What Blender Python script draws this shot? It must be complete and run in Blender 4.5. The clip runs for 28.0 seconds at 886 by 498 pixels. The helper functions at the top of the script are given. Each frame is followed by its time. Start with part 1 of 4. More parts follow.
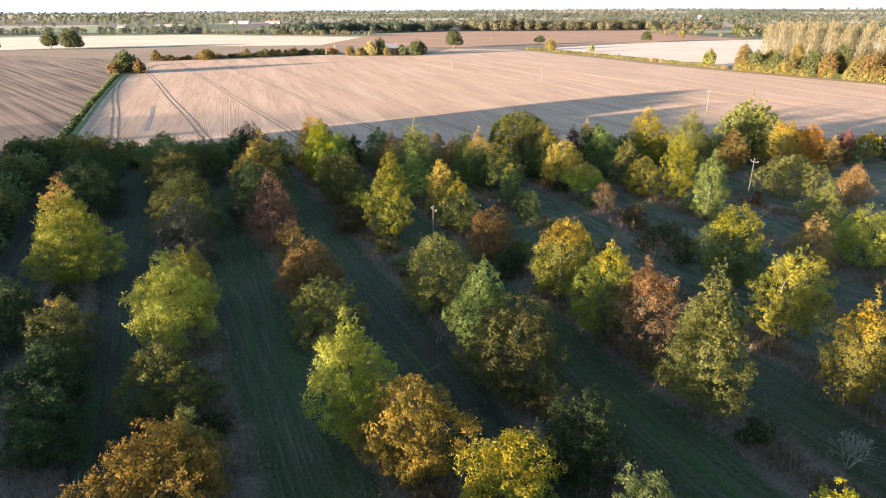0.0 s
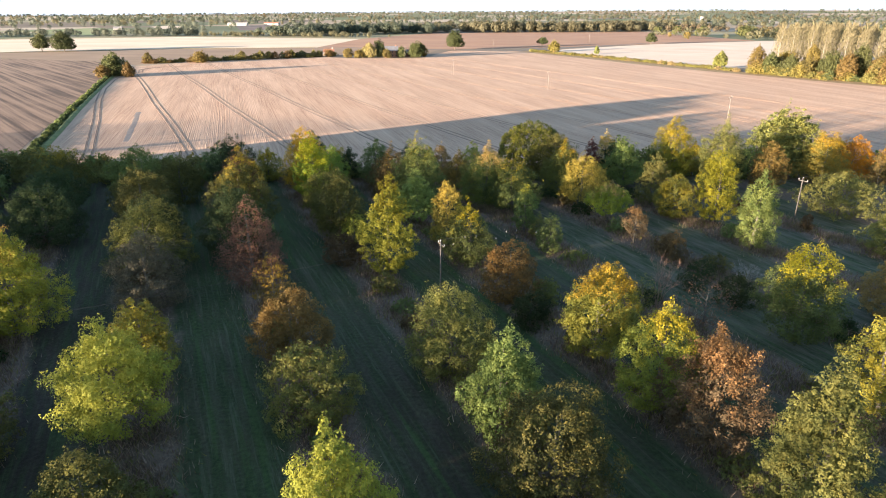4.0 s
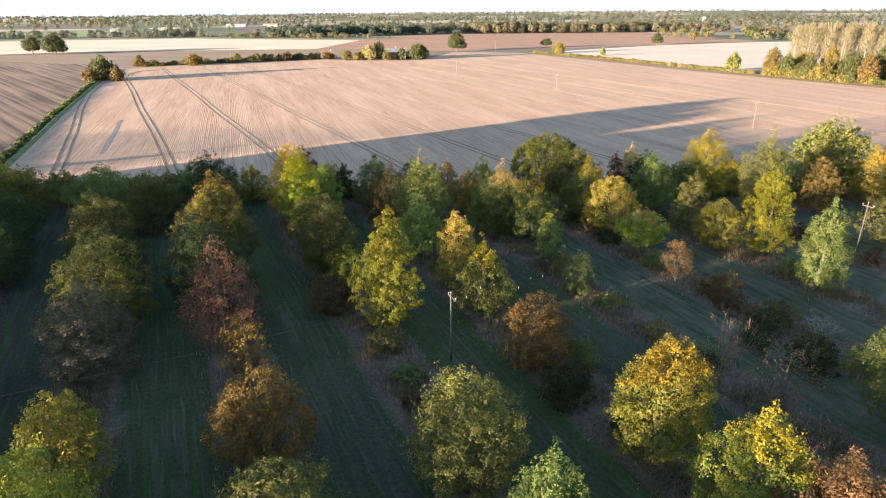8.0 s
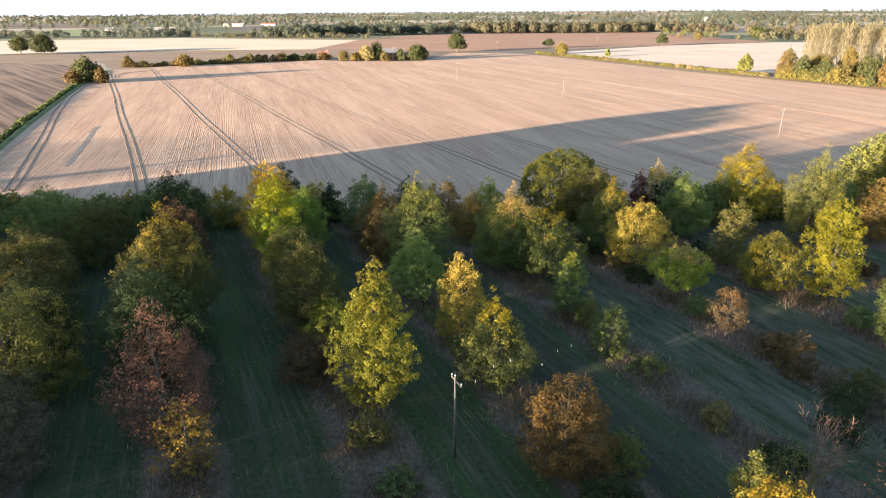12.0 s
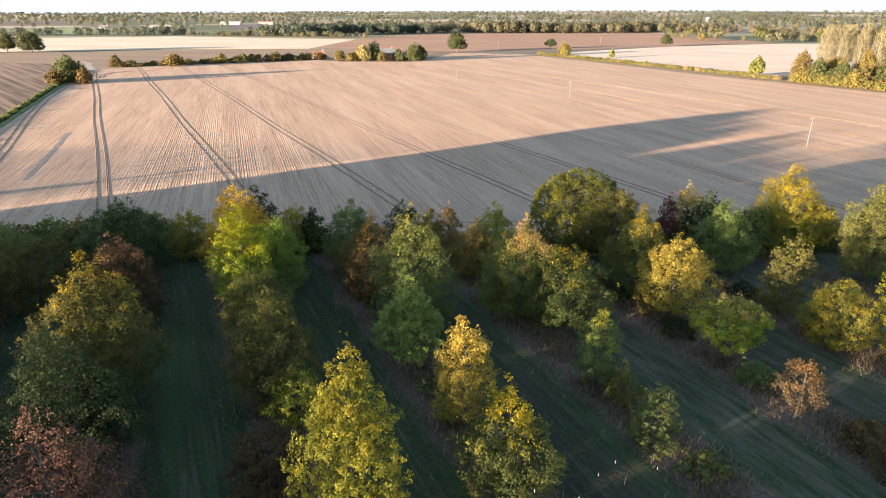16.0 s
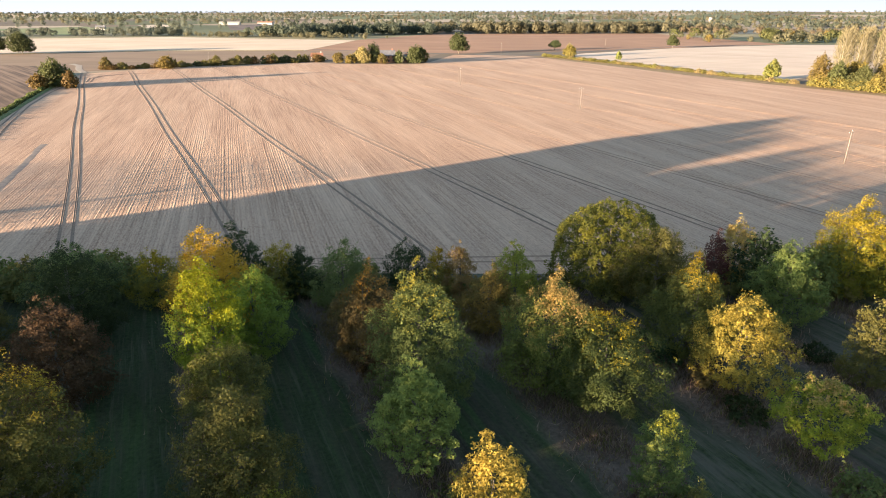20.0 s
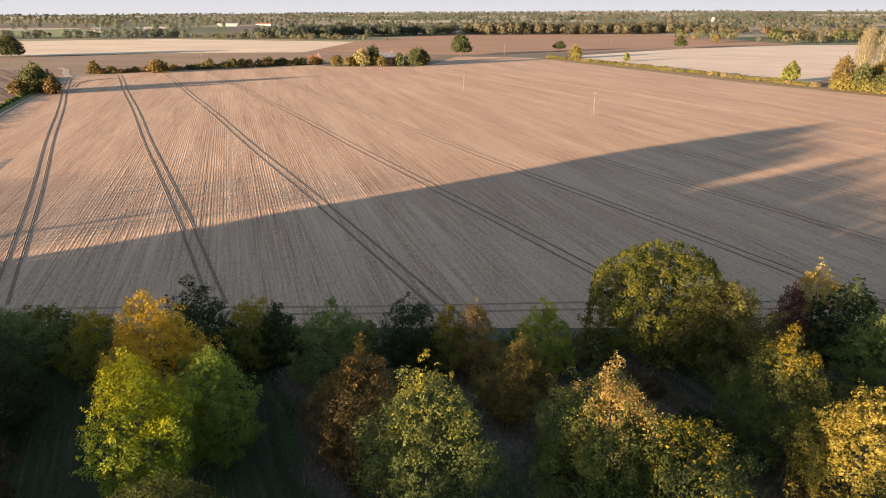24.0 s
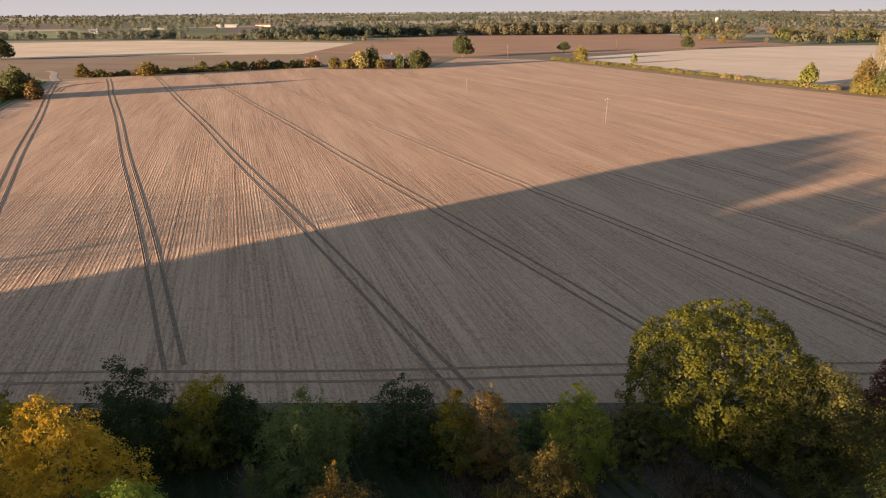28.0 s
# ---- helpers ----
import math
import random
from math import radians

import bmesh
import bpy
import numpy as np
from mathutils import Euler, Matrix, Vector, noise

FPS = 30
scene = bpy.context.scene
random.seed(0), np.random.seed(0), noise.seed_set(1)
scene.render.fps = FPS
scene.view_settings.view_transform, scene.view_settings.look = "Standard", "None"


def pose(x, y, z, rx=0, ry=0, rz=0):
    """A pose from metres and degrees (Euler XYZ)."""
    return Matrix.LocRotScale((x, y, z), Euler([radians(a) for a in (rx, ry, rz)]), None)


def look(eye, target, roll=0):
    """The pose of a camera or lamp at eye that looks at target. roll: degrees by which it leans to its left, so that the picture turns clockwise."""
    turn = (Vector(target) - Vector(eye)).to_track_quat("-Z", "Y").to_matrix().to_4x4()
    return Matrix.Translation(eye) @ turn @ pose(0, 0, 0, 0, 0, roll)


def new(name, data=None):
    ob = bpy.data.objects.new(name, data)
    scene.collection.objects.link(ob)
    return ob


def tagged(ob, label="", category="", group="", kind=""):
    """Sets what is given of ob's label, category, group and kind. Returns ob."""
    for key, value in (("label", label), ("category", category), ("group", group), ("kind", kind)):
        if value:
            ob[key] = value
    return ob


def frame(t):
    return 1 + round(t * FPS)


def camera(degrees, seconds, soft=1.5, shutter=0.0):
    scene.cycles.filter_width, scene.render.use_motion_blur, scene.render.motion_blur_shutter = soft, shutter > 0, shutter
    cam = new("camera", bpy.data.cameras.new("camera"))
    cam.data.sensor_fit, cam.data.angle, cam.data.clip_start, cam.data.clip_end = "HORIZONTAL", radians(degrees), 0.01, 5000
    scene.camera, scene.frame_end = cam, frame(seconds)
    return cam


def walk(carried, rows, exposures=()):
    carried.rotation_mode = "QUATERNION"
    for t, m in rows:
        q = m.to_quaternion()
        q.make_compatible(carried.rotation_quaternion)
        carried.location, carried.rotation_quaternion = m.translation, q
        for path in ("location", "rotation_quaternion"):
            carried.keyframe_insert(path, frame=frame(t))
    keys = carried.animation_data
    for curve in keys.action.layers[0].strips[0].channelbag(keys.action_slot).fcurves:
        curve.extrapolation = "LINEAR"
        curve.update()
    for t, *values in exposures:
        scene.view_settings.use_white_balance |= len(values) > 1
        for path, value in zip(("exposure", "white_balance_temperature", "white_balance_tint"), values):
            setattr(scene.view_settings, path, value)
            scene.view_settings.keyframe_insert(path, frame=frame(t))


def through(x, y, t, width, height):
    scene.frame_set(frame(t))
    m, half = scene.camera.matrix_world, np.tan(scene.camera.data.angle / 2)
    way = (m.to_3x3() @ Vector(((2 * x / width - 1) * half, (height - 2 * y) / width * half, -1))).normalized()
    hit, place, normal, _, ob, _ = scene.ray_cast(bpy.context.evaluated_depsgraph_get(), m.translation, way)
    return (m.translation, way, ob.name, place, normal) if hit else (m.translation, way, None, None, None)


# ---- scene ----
cam = camera(72.0, 28.0, soft=1.0)


def eye(t, x, y, z, yaw, pitch, roll):
    return t, pose(x, y, z, 90 + pitch, 0, yaw) @ pose(0, 0, 0, 0, 0, roll)


PATH = [
    eye(0, 0.00, 0.00, 35.01, 0.04, -21.61, -0.01),
    eye(5, -1.46, 18.69, 34.42, 0.02, -21.45, -0.08),
    eye(10, -2.41, 37.85, 34.18, 0.10, -21.40, -0.22),
    eye(15, -2.40, 56.72, 33.81, -0.13, -21.49, 0.15),
    eye(20, -3.70, 74.59, 34.39, -0.12, -21.51, 0.21),
    eye(25, -4.90, 94.28, 34.12, -0.01, -21.43, -0.03),
    eye(28, -4.98, 104.73, 34.16, 0.09, -21.41, -0.09),
]
walk(cam, PATH, exposures=[(0, 3.06, 6650, 15), (20, 2.88, 7200, 16), (28, 2.07, 8350, 26)])

# ---- sky and sun: low, behind the left shoulder ----
SUN_AZ = Vector((-0.85, -0.527, 0)).normalized()
SUN_UP = 5.5
world = bpy.data.worlds.new("world")
scene.world = world
world.use_nodes = True
wn = world.node_tree.nodes
sky = wn.new("ShaderNodeTexSky")
sky.sky_type = "NISHITA"
sky.sun_disc = False
sky.sun_elevation = radians(SUN_UP)
sky.sun_rotation = radians(238.2)
sky.air_density, sky.dust_density, sky.ozone_density = 0.9, 0.3, 1.6
wn["Background"].inputs["Strength"].default_value = 0.09
world.node_tree.links.new(sky.outputs["Color"], wn["Background"].inputs["Color"])
sun_data = bpy.data.lights.new("sun", "SUN")
sun_data.energy, sun_data.angle, sun_data.color = 5.9, radians(0.6), (1.0, 0.835, 0.64)
sun_lamp = new("sun", sun_data)
sun_lamp.matrix_world = look((0, 0, 60), Vector((0, 0, 60)) - SUN_AZ - Vector((0, 0, math.tan(radians(SUN_UP)))))

# ---- materials ----
MATS = {}


def shader(name, rough=0.8):
    m = bpy.data.materials.new(name)
    m.use_nodes = True
    n, l = m.node_tree.nodes, m.node_tree.links
    b = n["Principled BSDF"]
    b.inputs["Roughness"].default_value = rough
    b.inputs["Specular IOR Level"].default_value = 0.25
    return m, n, l, b


def mixed(n, l, fac, a, b):
    """A colour mix; a and b are colours or sockets, fac a number or a socket."""
    mx = n.new("ShaderNodeMix")
    mx.data_type = "RGBA"
    for k, v in ((0, fac), (6, a), (7, b)):
        if isinstance(v, bpy.types.NodeSocket):
            l.new(v, mx.inputs[k])
        elif k == 0:
            mx.inputs[0].default_value = v
        else:
            mx.inputs[k].default_value = (*v, 1)
    return mx.outputs[2]


def noise_tex(n, l, vec, scale, detail=3.0, rough=0.55):
    t = n.new("ShaderNodeTexNoise")
    t.inputs["Scale"].default_value, t.inputs["Detail"].default_value = scale, detail
    t.inputs["Roughness"].default_value = rough
    if vec is not None:
        l.new(vec, t.inputs["Vector"])
    return t.outputs["Fac"]


def ramp(n, l, fac, lo, hi):
    r = n.new("ShaderNodeMapRange")
    r.inputs[1].default_value, r.inputs[2].default_value = lo, hi
    l.new(fac, r.inputs[0])
    return r.outputs[0]


def maths(n, l, op, a, b=0.0):
    q = n.new("ShaderNodeMath")
    q.operation = op
    for k, v in ((0, a), (1, b)):
        if isinstance(v, bpy.types.NodeSocket):
            l.new(v, q.inputs[k])
        else:
            q.inputs[k].default_value = v
    return q.outputs[0]


def bump(n, l, height, b, strength, distance):
    k = n.new("ShaderNodeBump")
    k.inputs["Strength"].default_value, k.inputs["Distance"].default_value = strength, distance
    l.new(height, k.inputs["Height"])
    l.new(k.outputs[0], b.inputs["Normal"])


def across(n, l, pos, turn):
    """World position turned so that its x runs across lines that lead away at that angle to the left of +y."""
    r = n.new("ShaderNodeVectorRotate")
    r.rotation_type = "Z_AXIS"
    r.inputs["Angle"].default_value = radians(-turn)
    l.new(pos, r.inputs["Vector"])
    return r.outputs[0]


def stretched(n, l, vec, sx, sy):
    m = n.new("ShaderNodeMapping")
    m.inputs["Scale"].default_value = (sx, sy, 1)
    l.new(vec, m.inputs["Vector"])
    return m.outputs[0]


def leaf_material(key, light, dark, tip=None, tip_from=0.62, through=0.46):
    """Leaves: two colours that change from leaf to leaf and from bough to bough; tip: leaves that have turned at the top of the crown."""
    if key in MATS:
        return MATS[key]
    m, n, l, b = shader(key, 0.65)
    b.inputs["Specular IOR Level"].default_value = 0.12
    geo, obj, tc = n.new("ShaderNodeNewGeometry"), n.new("ShaderNodeObjectInfo"), n.new("ShaderNodeTexCoord")
    bough = ramp(n, l, noise_tex(n, l, tc.outputs["Object"], 0.62, 3.0), 0.38, 0.62)
    fac = maths(n, l, "ADD", maths(n, l, "MULTIPLY", geo.outputs["Random Per Island"], 0.36), maths(n, l, "MULTIPLY", bough, 0.64))
    col = mixed(n, l, fac, dark, light)
    if tip:
        sep = n.new("ShaderNodeSeparateXYZ")
        l.new(tc.outputs["Generated"], sep.inputs[0])
        ragged = maths(n, l, "ADD", sep.outputs["Z"], maths(n, l, "MULTIPLY", maths(n, l, "SUBTRACT", fac, 0.5), 0.55))
        col = mixed(n, l, ramp(n, l, ragged, tip_from - 0.08, tip_from + 0.12), col, mixed(n, l, geo.outputs["Random Per Island"], [c * 0.6 for c in tip], tip))
    hsv = n.new("ShaderNodeHueSaturation")
    hsv.inputs["Saturation"].default_value = 1.07
    l.new(col, hsv.inputs["Color"])
    l.new(maths(n, l, "ADD", maths(n, l, "MULTIPLY", obj.outputs["Random"], 0.03), 0.485), hsv.inputs["Hue"])
    l.new(maths(n, l, "ADD", maths(n, l, "MULTIPLY", obj.outputs["Random"], 0.26), 0.98), hsv.inputs["Value"])
    l.new(hsv.outputs[0], b.inputs["Base Color"])
    t, mx = n.new("ShaderNodeBsdfTranslucent"), n.new("ShaderNodeMixShader")
    l.new(hsv.outputs[0], t.inputs["Color"])
    mx.inputs[0].default_value = through
    l.new(b.outputs[0], mx.inputs[1])
    l.new(t.outputs[0], mx.inputs[2])
    l.new(mx.outputs[0], n["Material Output"].inputs["Surface"])
    MATS[key] = m
    return m


def bark_material():
    m, n, l, b = shader("bark", 0.9)
    tc, obj = n.new("ShaderNodeTexCoord"), n.new("ShaderNodeObjectInfo")
    f = noise_tex(n, l, stretched(n, l, tc.outputs["Object"], 6, 6), 1.5, 4)
    col = mixed(n, l, ramp(n, l, f, 0.3, 0.7), (0.065, 0.055, 0.043), (0.17, 0.15, 0.12))
    l.new(mixed(n, l, obj.outputs["Random"], col, (0.13, 0.115, 0.095)), b.inputs["Base Color"])
    bump(n, l, f, b, 0.6, 0.02)
    return m


def plain_material(key, a, c, scale=2.0, rough=0.7, metal=0.0):
    if key in MATS:
        return MATS[key]
    m, n, l, b = shader(key, rough)
    tc = n.new("ShaderNodeTexCoord")
    f = ramp(n, l, noise_tex(n, l, tc.outputs["Object"], scale, 4), 0.3, 0.7)
    l.new(mixed(n, l, f, a, c), b.inputs["Base Color"])
    b.inputs["Metallic"].default_value = metal
    bump(n, l, f, b, 0.25, 0.02)
    MATS[key] = m
    return m


def stubble_material():
    m, n, l, b = shader("stubble", 0.9)
    pos = n.new("ShaderNodeNewGeometry").outputs["Position"]
    lines = across(n, l, pos, 18.3)
    drill = n.new("ShaderNodeTexWave")
    drill.wave_type, drill.bands_direction, drill.wave_profile = "BANDS", "X", "SIN"
    drill.inputs["Scale"].default_value = 0.55
    drill.inputs["Distortion"].default_value, drill.inputs["Detail"].default_value = 4.0, 3.0
    drill.inputs["Detail Scale"].default_value = 0.6
    l.new(lines, drill.inputs["Vector"])
    streak = noise_tex(n, l, stretched(n, l, lines, 1.9, 0.035), 1.0, 4, 0.7)
    wide = noise_tex(n, l, stretched(n, l, lines, 0.16, 0.012), 1.0, 3)
    patch = noise_tex(n, l, pos, 0.03, 4)
    fine = noise_tex(n, l, pos, 3.2, 4, 0.7)
    soil, straw, pale = (0.165, 0.092, 0.062), (0.465, 0.300, 0.200), (0.555, 0.385, 0.27)
    f = maths(n, l, "ADD", maths(n, l, "MULTIPLY", drill.outputs["Fac"], 0.12), maths(n, l, "MULTIPLY", maths(n, l, "SUBTRACT", streak, 0.5), 1.7))
    f = maths(n, l, "ADD", f, maths(n, l, "MULTIPLY", maths(n, l, "SUBTRACT", fine, 0.5), 1.6))
    tuft = noise_tex(n, l, stretched(n, l, lines, 3.4, 0.9), 1.0, 3, 0.6)
    f = maths(n, l, "ADD", f, maths(n, l, "MULTIPLY", maths(n, l, "SUBTRACT", tuft, 0.5), 1.0))
    col = mixed(n, l, ramp(n, l, f, -0.42, 0.34), soil, straw)
    clod = noise_tex(n, l, pos, 0.55, 2, 0.5)
    col = mixed(n, l, maths(n, l, "MULTIPLY", ramp(n, l, clod, 0.60, 0.72), 0.6), col, (0.21, 0.125, 0.085))
    col = mixed(n, l, maths(n, l, "MULTIPLY", ramp(n, l, wide, 0.4, 0.7), 0.45), col, pale)
    col = mixed(n, l, maths(n, l, "MULTIPLY", ramp(n, l, patch, 0.45, 0.75), 0.35), col, (0.34, 0.215, 0.145))
    l.new(col, b.inputs["Base Color"])
    h = maths(n, l, "ADD", maths(n, l, "MULTIPLY", drill.outputs["Fac"], 0.25), fine)
    bump(n, l, h, b, 0.4, 0.1)
    return m


def soil_material(key, a, c, turn, pitch, pale=None, crisp=0.14):
    """Ploughed or cultivated soil with passes that run at an angle."""
    m, n, l, b = shader(key, 0.92)
    pos = n.new("ShaderNodeNewGeometry").outputs["Position"]
    lines = across(n, l, pos, turn)
    streak = noise_tex(n, l, stretched(n, l, lines, pitch, pitch * 0.02), 1.0, 3, 0.6)
    patch = noise_tex(n, l, pos, 0.02, 4)
    fine = noise_tex(n, l, pos, 1.8, 4, 0.7)
    f = maths(n, l, "ADD", maths(n, l, "MULTIPLY", streak, 0.7), maths(n, l, "MULTIPLY", fine, 0.3))
    col = mixed(n, l, ramp(n, l, f, 0.5 - crisp, 0.5 + crisp), a, c)
    col = mixed(n, l, maths(n, l, "MULTIPLY", ramp(n, l, patch, 0.45, 0.7), 0.4), col, pale or [q * 1.25 for q in c])
    l.new(col, b.inputs["Base Color"])
    bump(n, l, f, b, 0.5, 0.15)
    return m


def wood_floor_material():
    """The plantation's floor: mown alleys between the rows, rough dry grass along them."""
    m, n, l, b = shader("plantation_grass", 0.9)
    pos = n.new("ShaderNodeNewGeometry").outputs["Position"]
    lines = across(n, l, pos, 24.6)
    sep = n.new("ShaderNodeSeparateXYZ")
    l.new(lines, sep.inputs[0])
    wob = maths(n, l, "MULTIPLY", maths(n, l, "SUBTRACT", noise_tex(n, l, pos, 0.12, 3), 0.5), 5.0)
    u = maths(n, l, "ADD", maths(n, l, "ADD", sep.outputs["X"], 0.5), wob)
    phase = maths(n, l, "PINGPONG", u, 7.25)
    alley = ramp(n, l, phase, 2.2, 3.6)
    straight = maths(n, l, "PINGPONG", maths(n, l, "ADD", sep.outputs["X"], 0.5), 7.25)
    wheel = ramp(n, l, maths(n, l, "ABSOLUTE", maths(n, l, "SUBTRACT", straight, 6.2)), 0.5, 0.15)
    fine = noise_tex(n, l, pos, 2.4, 5, 0.7)
    streak = noise_tex(n, l, stretched(n, l, lines, 1.0, 0.16), 1.0, 4, 0.65)
    patch = ramp(n, l, noise_tex(n, l, pos, 0.06, 4), 0.4, 0.65)
    green = mixed(n, l, ramp(n, l, fine, 0.35, 0.65), (0.015, 0.030, 0.009), (0.042, 0.064, 0.021))
    green = mixed(n, l, maths(n, l, "MULTIPLY", ramp(n, l, streak, 0.46, 0.64), 0.5), green, (0.066, 0.060, 0.035))
    green = mixed(n, l, maths(n, l, "MULTIPLY", maths(n, l, "MULTIPLY", wheel, patch), 0.4), green, (0.092, 0.080, 0.057))
    mown = noise_tex(n, l, stretched(n, l, lines, 2.4, 0.10), 1.0, 4, 0.7)
    green = mixed(n, l, maths(n, l, "MULTIPLY", ramp(n, l, mown, 0.52, 0.66), 0.5), green, (0.120, 0.122, 0.080))
    # worn brown soil in strips; left alleys also get deep shade in the colour
    worn_shade = maths(n, l, "MAXIMUM", ramp(n, l, noise_tex(n, l, stretched(n, l, lines, 0.07, 0.006), 1.0, 2), 0.48, 0.62), ramp(n, l, sep.outputs["X"], 4.0, -12.0))
    green = mixed(n, l, maths(n, l, "MULTIPLY", worn_shade, ramp(n, l, streak, 0.3, 0.6)), green, mixed(n, l, ramp(n, l, fine, 0.35, 0.65), (0.016, 0.012, 0.010), (0.040, 0.031, 0.024)))
    lane = noise_tex(n, l, stretched(n, l, lines, 0.55, 0.022), 1.0, 3, 0.6)
    green = mixed(n, l, maths(n, l, "MULTIPLY", ramp(n, l, lane, 0.54, 0.66), 0.4), green, mixed(n, l, ramp(n, l, fine, 0.35, 0.65), (0.038, 0.032, 0.022), (0.096, 0.078, 0.056)))
    green = mixed(n, l, maths(n, l, "MULTIPLY", ramp(n, l, lane, 0.44, 0.34), 0.8), green, mixed(n, l, ramp(n, l, fine, 0.3, 0.7), (0.020, 0.048, 0.012), (0.058, 0.100, 0.028)))
    # pale sheen over the right-hand alleys, painted into the grass colour
    painted_sheen = maths(n, l, "MULTIPLY", ramp(n, l, sep.outputs["X"], 48.0, 66.0), ramp(n, l, streak, 0.38, 0.62))
    green = mixed(n, l, maths(n, l, "MULTIPLY", painted_sheen, 0.5), green, (0.150, 0.140, 0.105))
    rough = mixed(n, l, ramp(n, l, fine, 0.3, 0.7), (0.070, 0.052, 0.041), (0.22, 0.160, 0.122))
    rough = mixed(n, l, maths(n, l, "MULTIPLY", patch, 0.5), rough, (0.052, 0.050, 0.026))
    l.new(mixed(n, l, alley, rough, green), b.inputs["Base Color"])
    bump(n, l, maths(n, l, "ADD", fine, maths(n, l, "MULTIPLY", streak, 0.5)), b, 0.9, 0.2)
    return m


def farmland_material():
    """Distant country: a patchwork of fields."""
    m, n, l, b = shader("far_farmland", 0.9)
    pos = n.new("ShaderNodeNewGeometry").outputs["Position"]
    v = n.new("ShaderNodeTexVoronoi")
    v.inputs["Scale"].default_value = 0.0026
    l.new(pos, v.inputs["Vector"])
    sep = n.new("ShaderNodeSeparateColor")
    l.new(v.outputs["Color"], sep.inputs[0])
    r = n.new("ShaderNodeValToRGB")
    r.color_ramp.interpolation = "CONSTANT"
    cols = [(0.08, 0.10, 0.045), (0.26, 0.20, 0.14), (0.12, 0.09, 0.065), (0.09, 0.12, 0.05), (0.36, 0.29, 0.21), (0.20, 0.18, 0.10)]
    r.color_ramp.elements[0].color = (*cols[0], 1)
    r.color_ramp.elements[1].position, r.color_ramp.elements[1].color = 0.84, (*cols[5], 1)
    for k in range(1, 5):
        r.color_ramp.elements.new(k / 6).color = (*cols[k], 1)
    l.new(sep.outputs[0], r.inputs[0])
    f = ramp(n, l, noise_tex(n, l, pos, 0.05, 4), 0.3, 0.7)
    l.new(mixed(n, l, maths(n, l, "MULTIPLY", f, 0.3), r.outputs[0], (0.14, 0.12, 0.07)), b.inputs["Base Color"])
    return m


